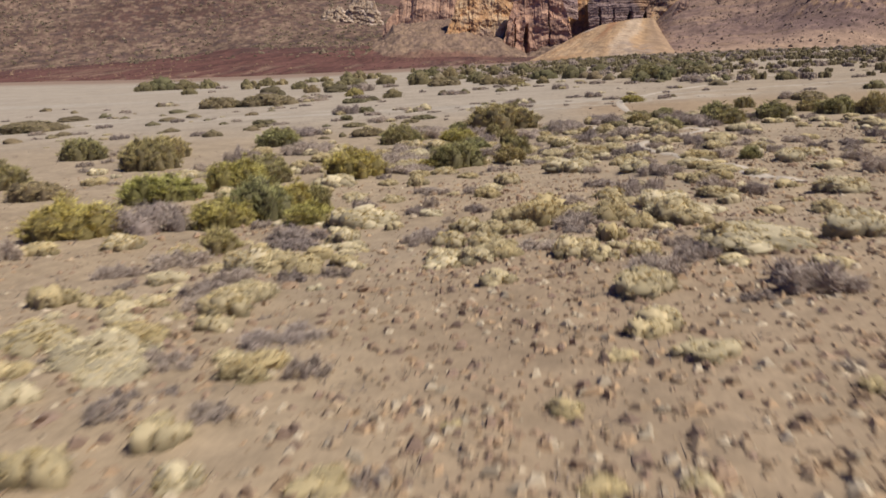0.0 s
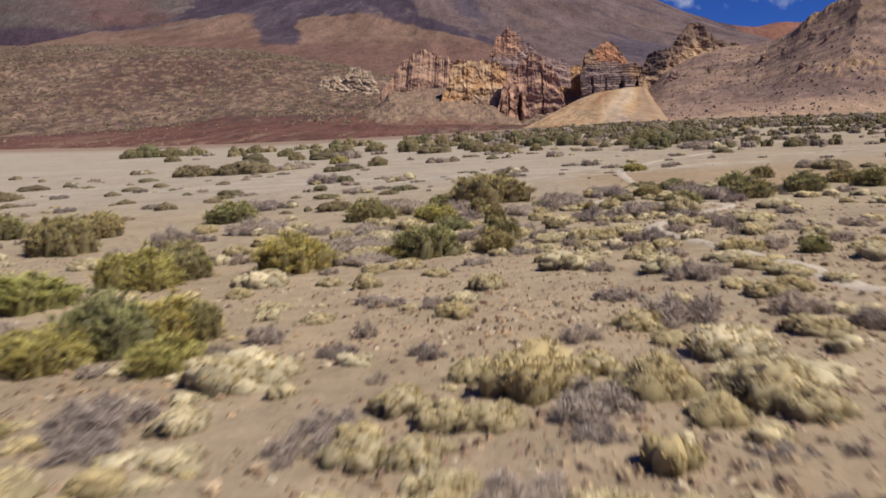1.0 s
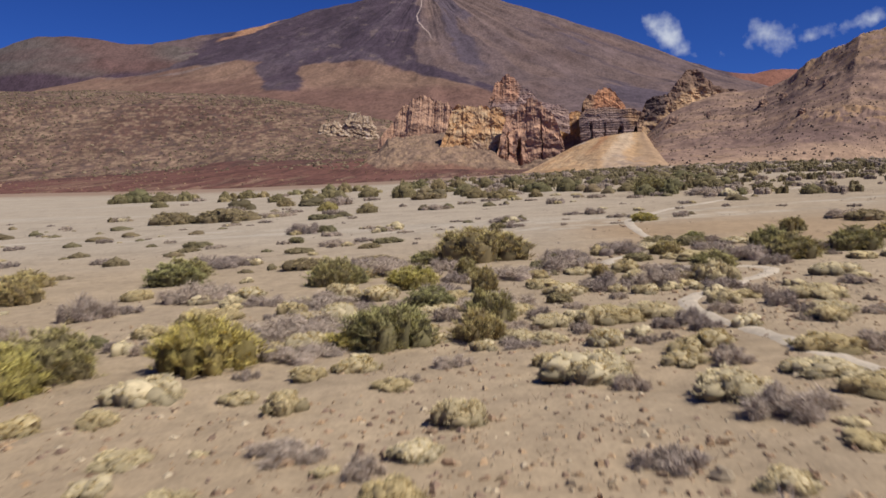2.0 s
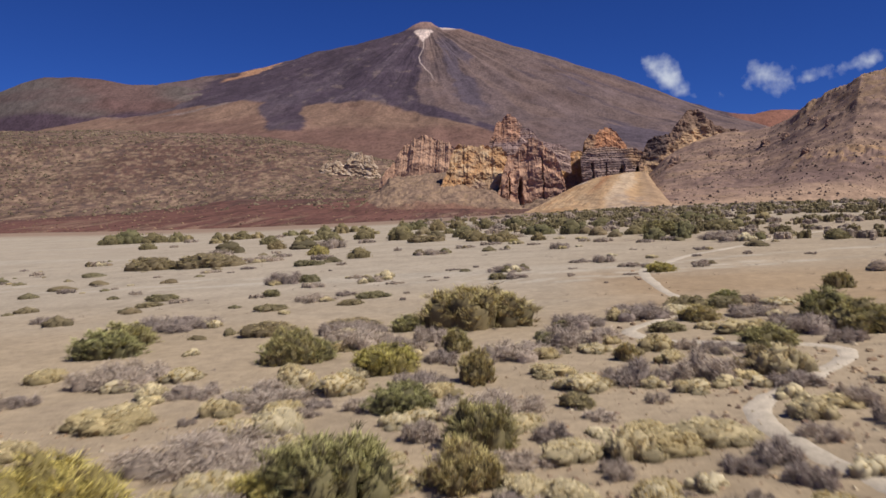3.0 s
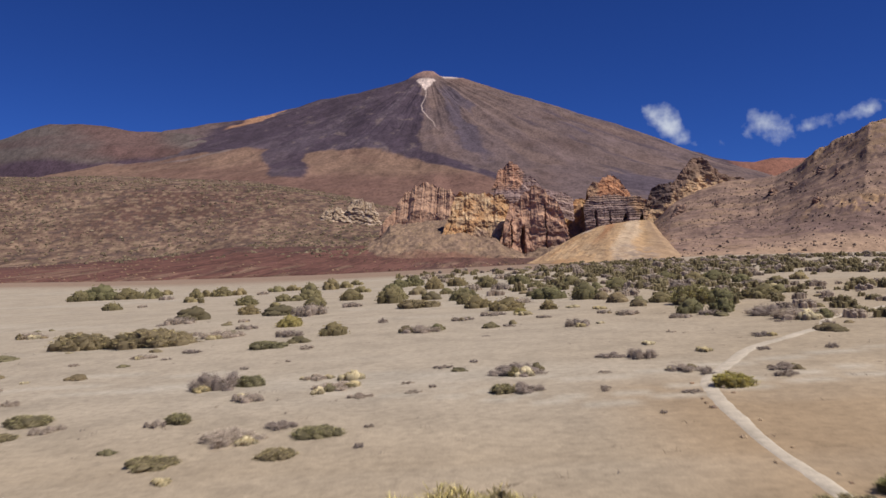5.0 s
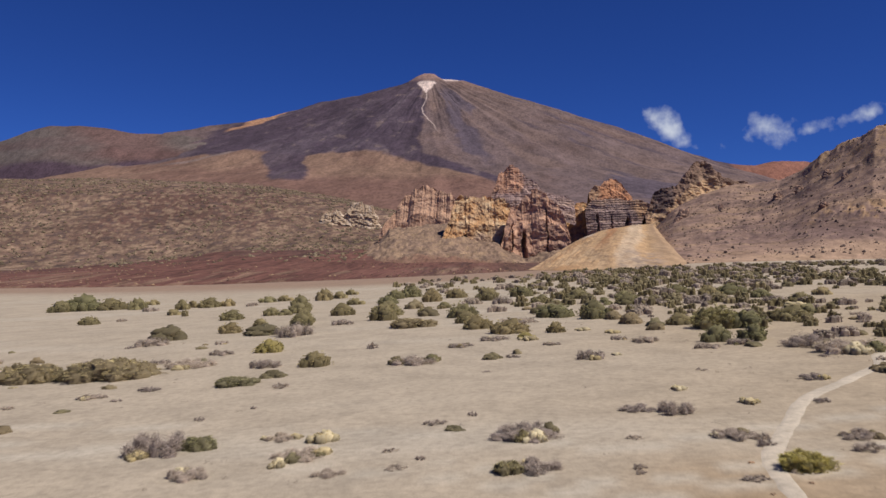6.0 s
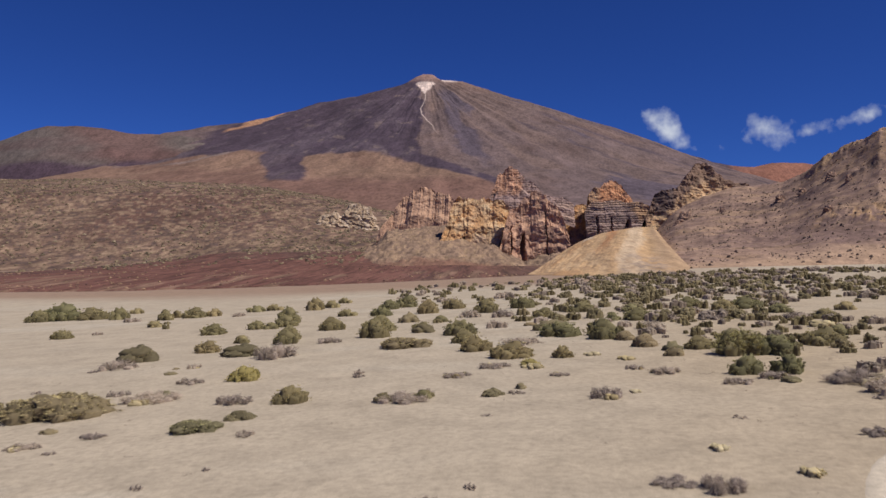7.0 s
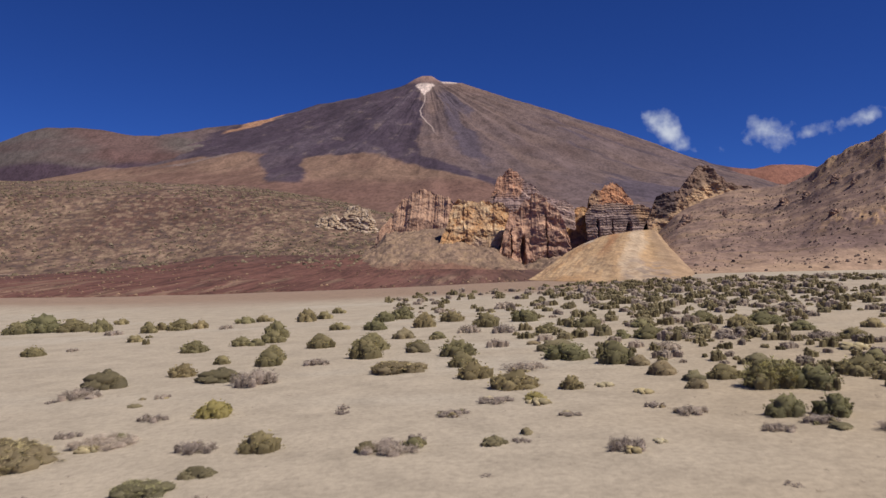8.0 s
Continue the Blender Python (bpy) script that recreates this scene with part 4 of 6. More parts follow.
DRY_SHRUBS_B = [
    (-4.16, 18.62, 0.65, 0.23), (3.3, 18.84, 0.6, 0.27), (-7.25, 19.18, 2.02, 0.88), (6.92, 19.79, 0.9, 0.4), (-1.81, 19.8, 0.77, 0.35), (5.07, 19.82, 1.23, 0.61),
    (-0.18, 20.08, 0.5, 0.41), (11.53, 21.1, 1.2, 0.54), (-8.02, 21.98, 1.17, 0.53), (4.54, 22.21, 0.84, 0.31), (-0.43, 23.47, 1.09, 0.24), (6.48, 24.01, 1.35, 0.45),
    (4.73, 25.97, 0.68, 0.3), (7.04, 28.19, 0.52, 0.16), (1.71, 28.55, 0.79, 0.27), (-2.46, 28.58, 0.55, 0.24), (3.14, 30.09, 1.0, 0.22), (5.28, 30.22, 0.4, 0.19),
    (7.25, 30.45, 0.77, 0.36), (-1.71, 30.53, 1.76, 0.4), (11.2, 30.8, 0.87, 0.25), (6.47, 31.04, 0.67, 0.32), (4.65, 31.21, 0.61, 0.28), (13.45, 31.46, 1.19, 0.38),
]
DRY_SHRUBS_C = [
    (7.15, 31.49, 0.91, 0.42), (-5.91, 31.93, 0.96, 0.43), (3.22, 31.95, 1.09, 0.26), (-4.88, 32.11, 1.53, 0.31), (8.29, 32.48, 0.75, 0.32), (-2.32, 33.08, 3.23, 0.65),
    (3.82, 33.45, 0.82, 0.38), (1.37, 33.76, 0.95, 0.44), (6.69, 33.77, 0.68, 0.31), (9.93, 34.62, 0.97, 0.45), (4.9, 34.71, 0.89, 0.2), (-11.67, 35.19, 1.14, 0.51),
    (2.83, 35.64, 2.21, 0.56), (6.26, 35.75, 0.57, 0.27), (9.4, 36.59, 1.12, 0.42), (-0.23, 36.68, 0.83, 0.33), (-1.36, 37.21, 0.92, 0.21), (6.25, 37.98, 1.7, 0.72),
    (-2.78, 38.13, 2.46, 0.49), (8.06, 38.13, 1.94, 0.71), (-10.89, 38.19, 1.74, 0.97), (1.0, 38.47, 1.38, 0.57), (-5.11, 39.27, 1.35, 0.44), (-10.05, 39.33, 1.05, 0.38),
]
DRY_SHRUBS_D = [
    (8.76, 41.37, 0.64, 0.26), (9.6, 41.51, 1.57, 0.32), (-8.22, 41.64, 2.67, 0.8), (1.32, 42.19, 1.0, 0.46), (3.77, 42.51, 2.2, 0.51), (12.77, 44.09, 2.21, 0.77),
    (5.73, 44.49, 2.42, 0.76), (-0.16, 44.57, 1.56, 0.64), (16.54, 46.07, 1.5, 0.45), (-1.75, 46.21, 2.33, 0.83), (0.73, 46.76, 1.32, 0.61), (6.2, 48.3, 1.82, 0.61),
    (12.86, 48.83, 1.9, 0.53), (-2.54, 49.8, 2.54, 0.6), (8.85, 49.9, 2.61, 0.72), (13.97, 52.69, 0.96, 0.44), (-11.27, 53.82, 3.45, 0.76), (-1.8, 61.28, 0.46, 0.2),
    (-7.0, 63.0, 2.4, 0.57), (26.0, 64.3, 2.29, 0.72), (-1.9, 64.4, 0.41, 0.19), (-5.5, 64.9, 1.28, 0.31), (9.9, 64.9, 0.35, 0.16), (-11.4, 66.3, 1.08, 0.34),
]
DRY_SHRUBS_E = [
    (-16.2, 66.3, 1.35, 0.33), (12.1, 68.8, 0.96, 0.19), (8.4, 70.1, 0.41, 0.19), (8.5, 70.8, 0.5, 0.23), (4.6, 71.2, 1.9, 0.51), (-3.4, 71.5, 1.3, 0.26),
    (-9.0, 71.8, 1.55, 0.42), (-0.8, 72.0, 0.88, 0.18), (17.5, 72.1, 1.2, 0.31), (0.1, 73.2, 0.46, 0.21), (14.0, 73.2, 0.78, 0.34), (-22.4, 73.5, 0.98, 0.34),
    (18.1, 74.0, 1.59, 0.39), (14.2, 74.3, 0.7, 0.32), (-5.2, 74.5, 2.14, 0.43), (-1.3, 74.7, 0.72, 0.14), (13.3, 74.9, 1.87, 0.37), (9.2, 75.3, 0.73, 0.15),
    (-12.1, 76.0, 2.51, 1.15), (4.6, 76.6, 2.97, 0.59), (-6.9, 78.0, 1.59, 0.32), (-26.3, 78.4, 0.73, 0.26), (0.3, 79.9, 1.11, 0.22), (12.1, 80.1, 1.64, 0.72),
]
DRY_SHRUBS_F = [
    (23.5, 80.8, 0.91, 0.42), (10.5, 81.1, 1.69, 0.34), (2.1, 81.4, 0.58, 0.27), (19.7, 81.4, 0.99, 0.28), (-12.8, 82.9, 0.67, 0.23), (-10.6, 85.7, 0.46, 0.21),
    (22.0, 88.0, 1.64, 0.33), (-21.0, 90.2, 0.73, 0.25), (-23.3, 91.7, 1.86, 0.37), (16.9, 92.6, 0.9, 0.18), (-11.0, 92.9, 1.13, 0.39), (2.9, 95.8, 0.68, 0.14),
    (28.9, 98.6, 4.77, 0.95), (10.8, 100.1, 2.17, 0.84), (-2.8, 101.8, 3.25, 0.71), (27.5, 102.0, 3.4, 1.15), (5.1, 102.6, 1.11, 0.31), (20.3, 103.2, 1.98, 0.53),
    (-15.0, 103.3, 2.4, 0.78), (-1.4, 104.3, 1.22, 0.4), (23.3, 104.9, 2.05, 0.56), (-22.0, 105.8, 3.96, 0.79), (16.7, 108.8, 2.23, 0.61), (8.7, 109.5, 1.53, 0.31),
]
DRY_SHRUBS_G = [
    (0.7, 111.3, 2.18, 0.44), (14.8, 111.3, 1.42, 0.47), (-7.7, 113.4, 1.06, 0.49), (-22.1, 113.5, 2.11, 0.62), (-46.2, 114.7, 3.17, 0.79), (-7.9, 115.2, 1.03, 0.48),
    (3.8, 115.5, 2.55, 0.51), (-34.2, 125.4, 3.57, 1.08), (-19.0, 129.0, 4.23, 1.79), (6.9, 131.3, 4.29, 0.86), (-15.8, 141.8, 2.81, 0.81), (22.9, 141.9, 3.06, 1.11),
    (41.5, 145.8, 3.17, 1.04), (37.1, 147.5, 3.24, 0.93), (-11.8, 148.5, 2.02, 0.86), (32.0, 149.6, 3.32, 0.82), (27.2, 151.5, 3.13, 1.12), (-57.8, 167.4, 1.5, 0.69),
    (5.7, 167.9, 3.23, 1.49), (0.8, 170.2, 3.31, 1.52), (-64.5, 193.7, 3.07, 1.13), (-44.8, 197.3, 2.72, 0.96),
]
DRY_SHRUBS = DRY_SHRUBS_A + DRY_SHRUBS_B + DRY_SHRUBS_C + DRY_SHRUBS_D + DRY_SHRUBS_E + DRY_SHRUBS_F + DRY_SHRUBS_G
OLIVE_MOUNDS_A = [
    (-14.96, 27.34, 2.14, 0.74), (4.59, 35.85, 0.87, 0.3), (9.8, 39.89, 0.86, 0.43), (6.95, 41.76, 0.66, 0.21), (5.03, 42.64, 0.47, 0.23), (8.86, 45.73, 1.23, 0.39),
    (4.64, 45.97, 0.7, 0.35), (-9.23, 50.44, 0.77, 0.21), (-6.24, 50.67, 2.48, 0.55), (-8.14, 51.24, 0.64, 0.32), (12.56, 51.6, 1.38, 0.52), (11.1, 51.93, 1.78, 0.54),
    (-2.95, 51.94, 2.2, 0.4), (-8.69, 59.86, 1.76, 0.36), (-4.49, 60.26, 1.33, 0.31), (26.09, 61.68, 2.39, 0.72), (-17.29, 61.68, 1.19, 0.35), (-11.4, 62.0, 0.72, 0.24),
    (-3.7, 63.4, 1.94, 0.41), (-17.7, 65.1, 1.57, 0.28), (-10.6, 66.8, 1.09, 0.49), (-18.1, 68.1, 1.98, 0.45), (3.6, 70.9, 1.05, 0.51), (-43.4, 75.0, 6.03, 1.09),
]
OLIVE_MOUNDS_B = [
    (-10.4, 76.7, 1.55, 0.66), (1.3, 78.4, 1.07, 0.24), (-31.7, 80.1, 2.34, 0.42), (-30.7, 84.2, 1.63, 0.42), (-47.2, 89.7, 3.3, 0.59), (-36.6, 94.6, 2.42, 0.44),
    (-14.6, 94.9, 2.81, 0.59), (-12.8, 97.7, 1.82, 0.58), (-33.3, 101.2, 5.26, 1.5), (-26.8, 101.5, 7.37, 1.58), (3.4, 102.3, 1.59, 0.54), (23.8, 103.1, 1.32, 0.38),
    (5.4, 104.6, 0.87, 0.43), (19.5, 117.8, 1.64, 0.77), (20.1, 121.4, 1.58, 0.76), (18.4, 125.2, 2.46, 1.23), (28.1, 129.2, 2.59, 0.93), (-34.6, 131.0, 4.12, 1.72),
    (17.6, 131.1, 2.14, 0.98), (-23.5, 132.4, 4.44, 1.27), (-5.7, 133.7, 5.28, 1.07), (11.2, 145.5, 4.47, 1.22), (-5.0, 149.4, 2.76, 1.11), (9.1, 152.0, 1.67, 0.49),
]
OLIVE_MOUNDS_C = [
    (-8.4, 166.2, 2.89, 1.44),
]
OLIVE_MOUNDS = OLIVE_MOUNDS_A + OLIVE_MOUNDS_B + OLIVE_MOUNDS_C


# ---- rock walls, towers and crags ----
def build_crag(x, y, width, top, base, depth=None, tint=(0.20, 0.13, 0.075), alt=(0.30, 0.20, 0.09), seed=1, bedded=0.0, taper=0.5, flute=0.16, label="", name="rock_crag"):
    """A standing mass of rock: fluted sides, a broken top, a foot sunk in the ground."""
    nt, nh = 120, 64
    depth = depth or width * 0.8
    th, hh = np.meshgrid(np.linspace(0, 2 * math.pi, nt, endpoint=False), np.linspace(0, 1, nh))
    th, hh = th.ravel(), hh.ravel()
    cx, sy = np.cos(th), np.sin(th)
    # noise on a cylinder: read on two planes so that it closes
    side = np.clip(hh / 0.84, 0, 1)
    cap = np.clip((hh - 0.84) / 0.16, 0, 1)
    size = width / 50
    column = ridged(cx * 2.1 * size + seed * 7, sy * 2.1 * size + side * 0.5, 3, seed)
    lumps = fbm(cx * 1.5 + side * 5.5, sy * 1.5 - side * 6.5 + seed, 4, seed + 9)
    arc, up = th * width / 2, side * (top - base)
    closed = smooth(0, 0.25, np.minimum(th, 2 * math.pi - th))
    rubble = (0.6 * fbm(arc / 9, up / 8 + seed, 4, seed + 12, 0.6) + 0.3 * fbm(arc / 3, up / 2.6, 3, seed + 14)) * closed
    beds = vnoise(side * 11 + 1.5 * lumps, side * 0 + seed, seed + 5)
    flat = 1.0 if bedded < 1 else 0.4
    if bedded >= 1:
        layer = side * 13 + 0.5 * lumps
        beds = np.where(layer % 1 < 0.3, -1.0, 0.5) + 0.6 * vnoise(np.floor(layer), side * 0, 11)
    rim = (1 - taper * side ** 1.3) * np.sqrt(1 - cap ** 2 * 0.9999)
    rad = rim * (1 + 0.5 * flute * (column - 0.35) + 0.26 * flat * lumps + 0.36 * flat * rubble / max(0.6, size) + (0.05 + bedded * 0.10) * beds)
    crown = 1 + flat * (0.26 * fbm(cx * 2.0 + seed, sy * 2.0, 3, seed + 21) - 0.06 + 0.10 * rubble) * smooth(0.25, 1, side) * (1 - cap) + 0.05 * cap
    height = (top - base) * side * crown
    shape = np.sign(cx) * np.abs(cx) ** 0.8, np.sign(sy) * np.abs(sy) ** 0.8
    px_, py_ = shape[0] * rad * width * 0.66, shape[1] * rad * depth / 2
    n1 = fbm(cx * 4 + seed, hh * 6 + sy * 3, 4, seed + 30)
    n2 = fbm(cx * 11 + seed, hh * 12 + sy * 8, 3, seed + 33)
    c = mix(np.broadcast_to(tint, (len(th), 3)), alt, smooth(-0.05, 0.4, n1))
    c = mix(c, np.asarray(tint) * 0.66, smooth(0.15, 0.5, n2) * 0.7)
    if bedded:
        c = mix(c, np.asarray(tint) * 0.6, (smooth(0.0, 0.6, beds) if bedded < 1 else smooth(-0.2, -0.8, beds)) * bedded)
    me = sheet_mesh(name, np.stack([px_, py_, height], 1), nt, nh, CRAG, c, smooth_faces=False, wrap=True)
    ob = tagged(new(name, me), label or "rust-brown weathered volcanic rock crag above the talus", "rock formation", "crags under the volcano")
    ob.location = (x, y, base)
    return ob


def build_crags():
    dark, grey = (0.15, 0.112, 0.10), (0.32, 0.225, 0.165)
    pale = "chalky white rock outcrop on the brown slope"
    for i, (x, w, top) in enumerate(((-216, 27, 62), (-202, 23, 65), (-174, 33, 76), (-158, 26, 72), (-186, 24, 62))):
        z = float(slope_height(np.array(float(x)), np.array(1112.0)))
        build_crag(x, 1112, w, top + 2, min(z, top - 14) - 4, 30, (0.33, 0.27, 0.195), (0.42, 0.37, 0.30), 76 + i, taper=0.7, flute=0.12, label=pale)
    for i, (x, y, w, h) in enumerate(((155, 636, 9, 6), (148, 628, 4, 3), (180, 626, 4, 4), (210, 594, 8, 4), (217, 575, 6, 4), (232, 566, 7, 4), (222, 520, 4, 3), (188, 470, 5, 3))):
        z = float(right_height(np.array(float(x)), np.array(float(y))))
        build_crag(x, y, w, z + h, z - 3, w, dark, grey, 84 + i, taper=0.5, flute=0.3, label="lone dark boulder on the rubble hillside", name="boulder")


# ---- clouds: thin wisps low over the ridge, farther off than anything else ----
def build_clouds():
    mat, n, l, bsdf = nodes_of("cloud_wisp")
    coord = n.new("ShaderNodeTexCoord")
    info = n.new("ShaderNodeObjectInfo")
    shift = n.new("ShaderNodeVectorMath")
    shift.operation = "ADD"
    l.new(coord.outputs["Object"], shift.inputs[0])
    l.new(info.outputs["Location"], shift.inputs[1])
    puff = noise_node(n, l, shift.outputs[0], 0.0075, 7, 0.52)
    fall = n.new("ShaderNodeAttribute")
    fall.attribute_name = "tone"
    add = n.new("ShaderNodeMath")
    add.operation = "MULTIPLY_ADD"
    add.inputs[1].default_value = 2.4
    l.new(puff.outputs[0], add.inputs[0])
    l.new(fall.outputs["Fac"], add.inputs[2])
    mask = ramp_node(n, l, add.outputs[0], [(0.0, (0, 0, 0)), (0.35, (0.25,) * 3), (1.0, (0.95,) * 3)])
    clear, glow, both = n.new("ShaderNodeBsdfTransparent"), n.new("ShaderNodeEmission"), n.new("ShaderNodeMixShader")
    glow.inputs[0].default_value, glow.inputs[1].default_value = (0.62, 0.66, 0.74, 1), 1.0
    l.new(mask.outputs[0], both.inputs[0])
    l.new(clear.outputs[0], both.inputs[1])
    l.new(glow.outputs[0], both.inputs[2])
    l.new(both.outputs[0], n["Material Output"].inputs["Surface"])
    n.remove(bsdf)
    for x, z, w, h, lean, body in ((1020, 735, 170, 200, -0.2, 0.14), (1110, 665, 330, 140, -0.6, 0.02), (1420, 605, 300, 110, 0.15, -0.02), (1640, 690, 260, 210, 0.0, 0.24), (1540, 645, 240, 130, 0.1, -0.02), (1850, 705, 300, 100, 0.3, -0.06), (2140, 775, 320, 120, 0.35, 0.1)):
        w, h = w * 1.55, h * 1.5
        nu, nv = 33, 17
        u, v = np.meshgrid(np.linspace(-1, 1, nu), np.linspace(-1, 1, nv))
        u, v = u.ravel(), v.ravel()
        fade = body - 0.90 - 0.9 * (u ** 2 + v ** 2) - 0.4 * np.maximum(-v, 0)
        me = sheet_mesh("cloud", np.stack([u * w / 2, 0 * u, v * h / 2 + lean * u * w / 2], 1), nu, nv, mat, np.repeat(fade[:, None], 3, 1))
        ob = setting("cloud", me, "thin white cloud wisp low in the sky", "cloud")
        ob.location = (x, 4400 + 0.06 * x, z * (1 + 0.06 * x / 4340))
        ob.visible_shadow = False


# ---- footpath ----
WAY = [(9.0, 20), (8.8, 23.4), (8.6, 25.5), (8.4, 28), (8.1, 30.5), (7.7, 32.6), (8.0, 34.8), (9.0, 36.1), (10.3, 37.4), (12.0, 39.6), (12.3, 41), (10.6, 42.4), (8.6, 43.4), (7.8, 45),
       (7.8, 46.7), (9.3, 48.7), (11.3, 51.5), (11.8, 54.5), (11.9, 58.6), (12.4, 64.8), (12.9, 68.5), (13.6, 71.6), (16.4, 77), (19.4, 82.5), (23.6, 87), (27.6, 91.6), (30.5, 97), (37, 103), (46, 112)]


def smooth_line(points, per=14):
    """A Catmull-Rom line through the points."""
    p = np.array([points[0], *points, points[-1]], float)
    k = np.linspace(0, 1, per, endpoint=False)[:, None]
    out = [0.5 * (2 * p[i] + (p[i + 1] - p[i - 1]) * k + (2 * p[i - 1] - 5 * p[i] + 4 * p[i + 1] - p[i + 2]) * k ** 2 + (3 * p[i] - p[i - 1] - 3 * p[i + 1] + p[i + 2]) * k ** 3) for i in range(1, len(p) - 2)]
    return np.concatenate(out)


def build_footpath():
    line = smooth_line(WAY)
    tangent = np.gradient(line, axis=0)
    side = np.stack([tangent[:, 1], -tangent[:, 0]], 1) / np.linalg.norm(tangent, axis=1)[:, None]
    along = np.arange(len(line))
    rows, cols = [], []
    for k in np.linspace(-1, 1, 9):
        half = 0.30 + 0.16 * smooth(58, 78, line[:, 1]) + 0.07 * fbm(along / 14, along * 0 + 3 * np.sign(k), 3, 140) + 0.03 * vnoise(along / 3.1, along * 0 + 8 * np.sign(k), 141)
        q = line + side * (k * half)[:, None]
        z = ground_z(q[:, 0], q[:, 1]) + 0.035 - 0.05 * abs(k) ** 3
        rows.append(np.column_stack([q, z]))
    verts = np.stack(rows, 1).reshape(-1, 3)
    pale = np.broadcast_to((0.53, 0.45, 0.35), (len(verts), 3)) * (1 + 0.1 * fbm(verts[:, 0] * 2, verts[:, 1] * 2, 3, 4))[:, None]
    setting("footpath", sheet_mesh("footpath", verts, 9, len(line), SAND, pale), "narrow trodden path of pale sand", "path")


# ---- shrubs ----
def plant_material(name, fresh, spread_, rough=0.85, sheen=0.0):
    """Plant colour from the mesh's own layer, varied from stem to stem and from shrub to shrub."""
    mat, n, l, bsdf = nodes_of(name)
    tone = n.new("ShaderNodeAttribute")
    tone.attribute_name = "tone"
    geo, info = n.new("ShaderNodeNewGeometry"), n.new("ShaderNodeObjectInfo")
    stem = ramp_node(n, l, geo.outputs["Random Per Island"], [(0.0, (0.72,) * 3), (1.0, (1.28,) * 3)])
    whole = ramp_node(n, l, info.outputs["Random"], [(0.0, tuple(1 - s for s in spread_)), (0.5, (1, 1, 1)), (1.0, tuple(1 + s for s in spread_))])
    colour = mix_node(n, l, "MULTIPLY", 1.0, tone.outputs["Color"], stem.outputs[0])
    colour = mix_node(n, l, "MULTIPLY", 1.0, colour, whole.outputs[0])
    colour = mix_node(n, l, "MULTIPLY", 1.0, colour, fresh)
    l.new(colour, bsdf.inputs["Base Color"])
    bsdf.inputs["Roughness"].default_value = rough
    bsdf.inputs["Specular IOR Level"].default_value = 0.2
    return mat


STEMS = plant_material("broom_stems", (1.0, 1.0, 1.0), (0.18, 0.10, 0.12))
STRAW = plant_material("straw_cushion", (1.0, 1.0, 1.0), (0.12, 0.16, 0.28))
TWIGS = plant_material("dry_grey_twigs", (1.0, 1.0, 1.0), (0.20, 0.20, 0.16))
BARK = plant_material("grey_bark", (1.0, 1.0, 1.0), (0.15, 0.15, 0.15))


def blades(rng, base, way, length, width, low, high, kink=0.25, segments=2):
    """Many thin tapering stems in one go: where they start, which way they grow, and their two colours."""
    n = len(base)
    way = way / np.linalg.norm(way, axis=1)[:, None]
    helper = rng.normal(size=(n, 3))
    side = np.cross(way, helper)
    side /= np.linalg.norm(side, axis=1)[:, None] + 1e-9
    length, width = np.broadcast_to(length, n)[:, None], np.broadcast_to(width, n)[:, None]
    bent = way + kink * rng.normal(size=(n, 3))
    mid, tip = base + way * length * 0.55, base + way * length * 0.55 + bent / np.linalg.norm(bent, axis=1)[:, None] * length * 0.45
    low, high = np.broadcast_to(low, (n, 3)), np.broadcast_to(high, (n, 3))
    if segments == 1:
        verts = np.stack([base - side * width, base + side * width, tip], 1).reshape(-1, 3)
        tones = np.stack([low, low, high], 1).reshape(-1, 3)
        return verts, np.arange(3 * n).reshape(-1, 3), tones
    verts = np.stack([base - side * width, base + side * width, mid - side * width * 0.8, mid + side * width * 0.8, tip], 1).reshape(-1, 3)
    tones = np.stack([low, low, (low + high) / 2, (low + high) / 2, high], 1).reshape(-1, 3)
    i = np.arange(n)[:, None] * 5
    faces = np.concatenate([i + np.array([[0, 1, 3]]), i + np.array([[0, 3, 2]]), i + np.array([[2, 3, 4]])])
    return verts, faces, tones


def join(*pieces):
    verts, faces, tones, start = [], [], [], 0
    for v, f, t in pieces:
        verts.append(v), faces.append(np.asarray(f) + start), tones.append(np.broadcast_to(t, (len(v), 3)))
        start += len(v)
    return np.concatenate(verts), np.concatenate(faces), np.concatenate(tones)


def dome(rng, centre, radii, nu, nv, tone, rough=0.14):
    """A lumpy closed half-ball."""
    seed = int(rng.integers(1, 900))
    th, ph = np.meshgrid(np.linspace(0, 2 * math.pi, nu, endpoint=False), np.linspace(-0.25, math.pi / 2, nv))
    th, ph = th.ravel(), ph.ravel()
    d = np.stack([np.cos(th) * np.cos(ph), np.sin(th) * np.cos(ph), np.sin(ph)], 1)
    r = 1 + rough * fbm(d[:, 0] * 3.1 + d[:, 2] * 2, d[:, 1] * 3.1 - d[:, 2] * 2, 3, seed) * 1.6
    v = centre + d * radii * r[:, None]
    v[:nu, 2] = -0.03      # the lowest ring stands on the ground
    i = np.arange(nu * nv).reshape(nv, nu)
    i = np.concatenate([i, i[:, :1]], 1)
    q = np.stack([i[:-1, :-1], i[:-1, 1:], i[1:, 1:], i[1:, :-1]], -1).reshape(-1, 4)
    f = np.concatenate([q[:, [0, 1, 2]], q[:, [0, 2, 3]]])
    k = 0.85 + 0.3 * rng.random(len(v))
    return v, f, np.asarray(tone) * k[:, None]


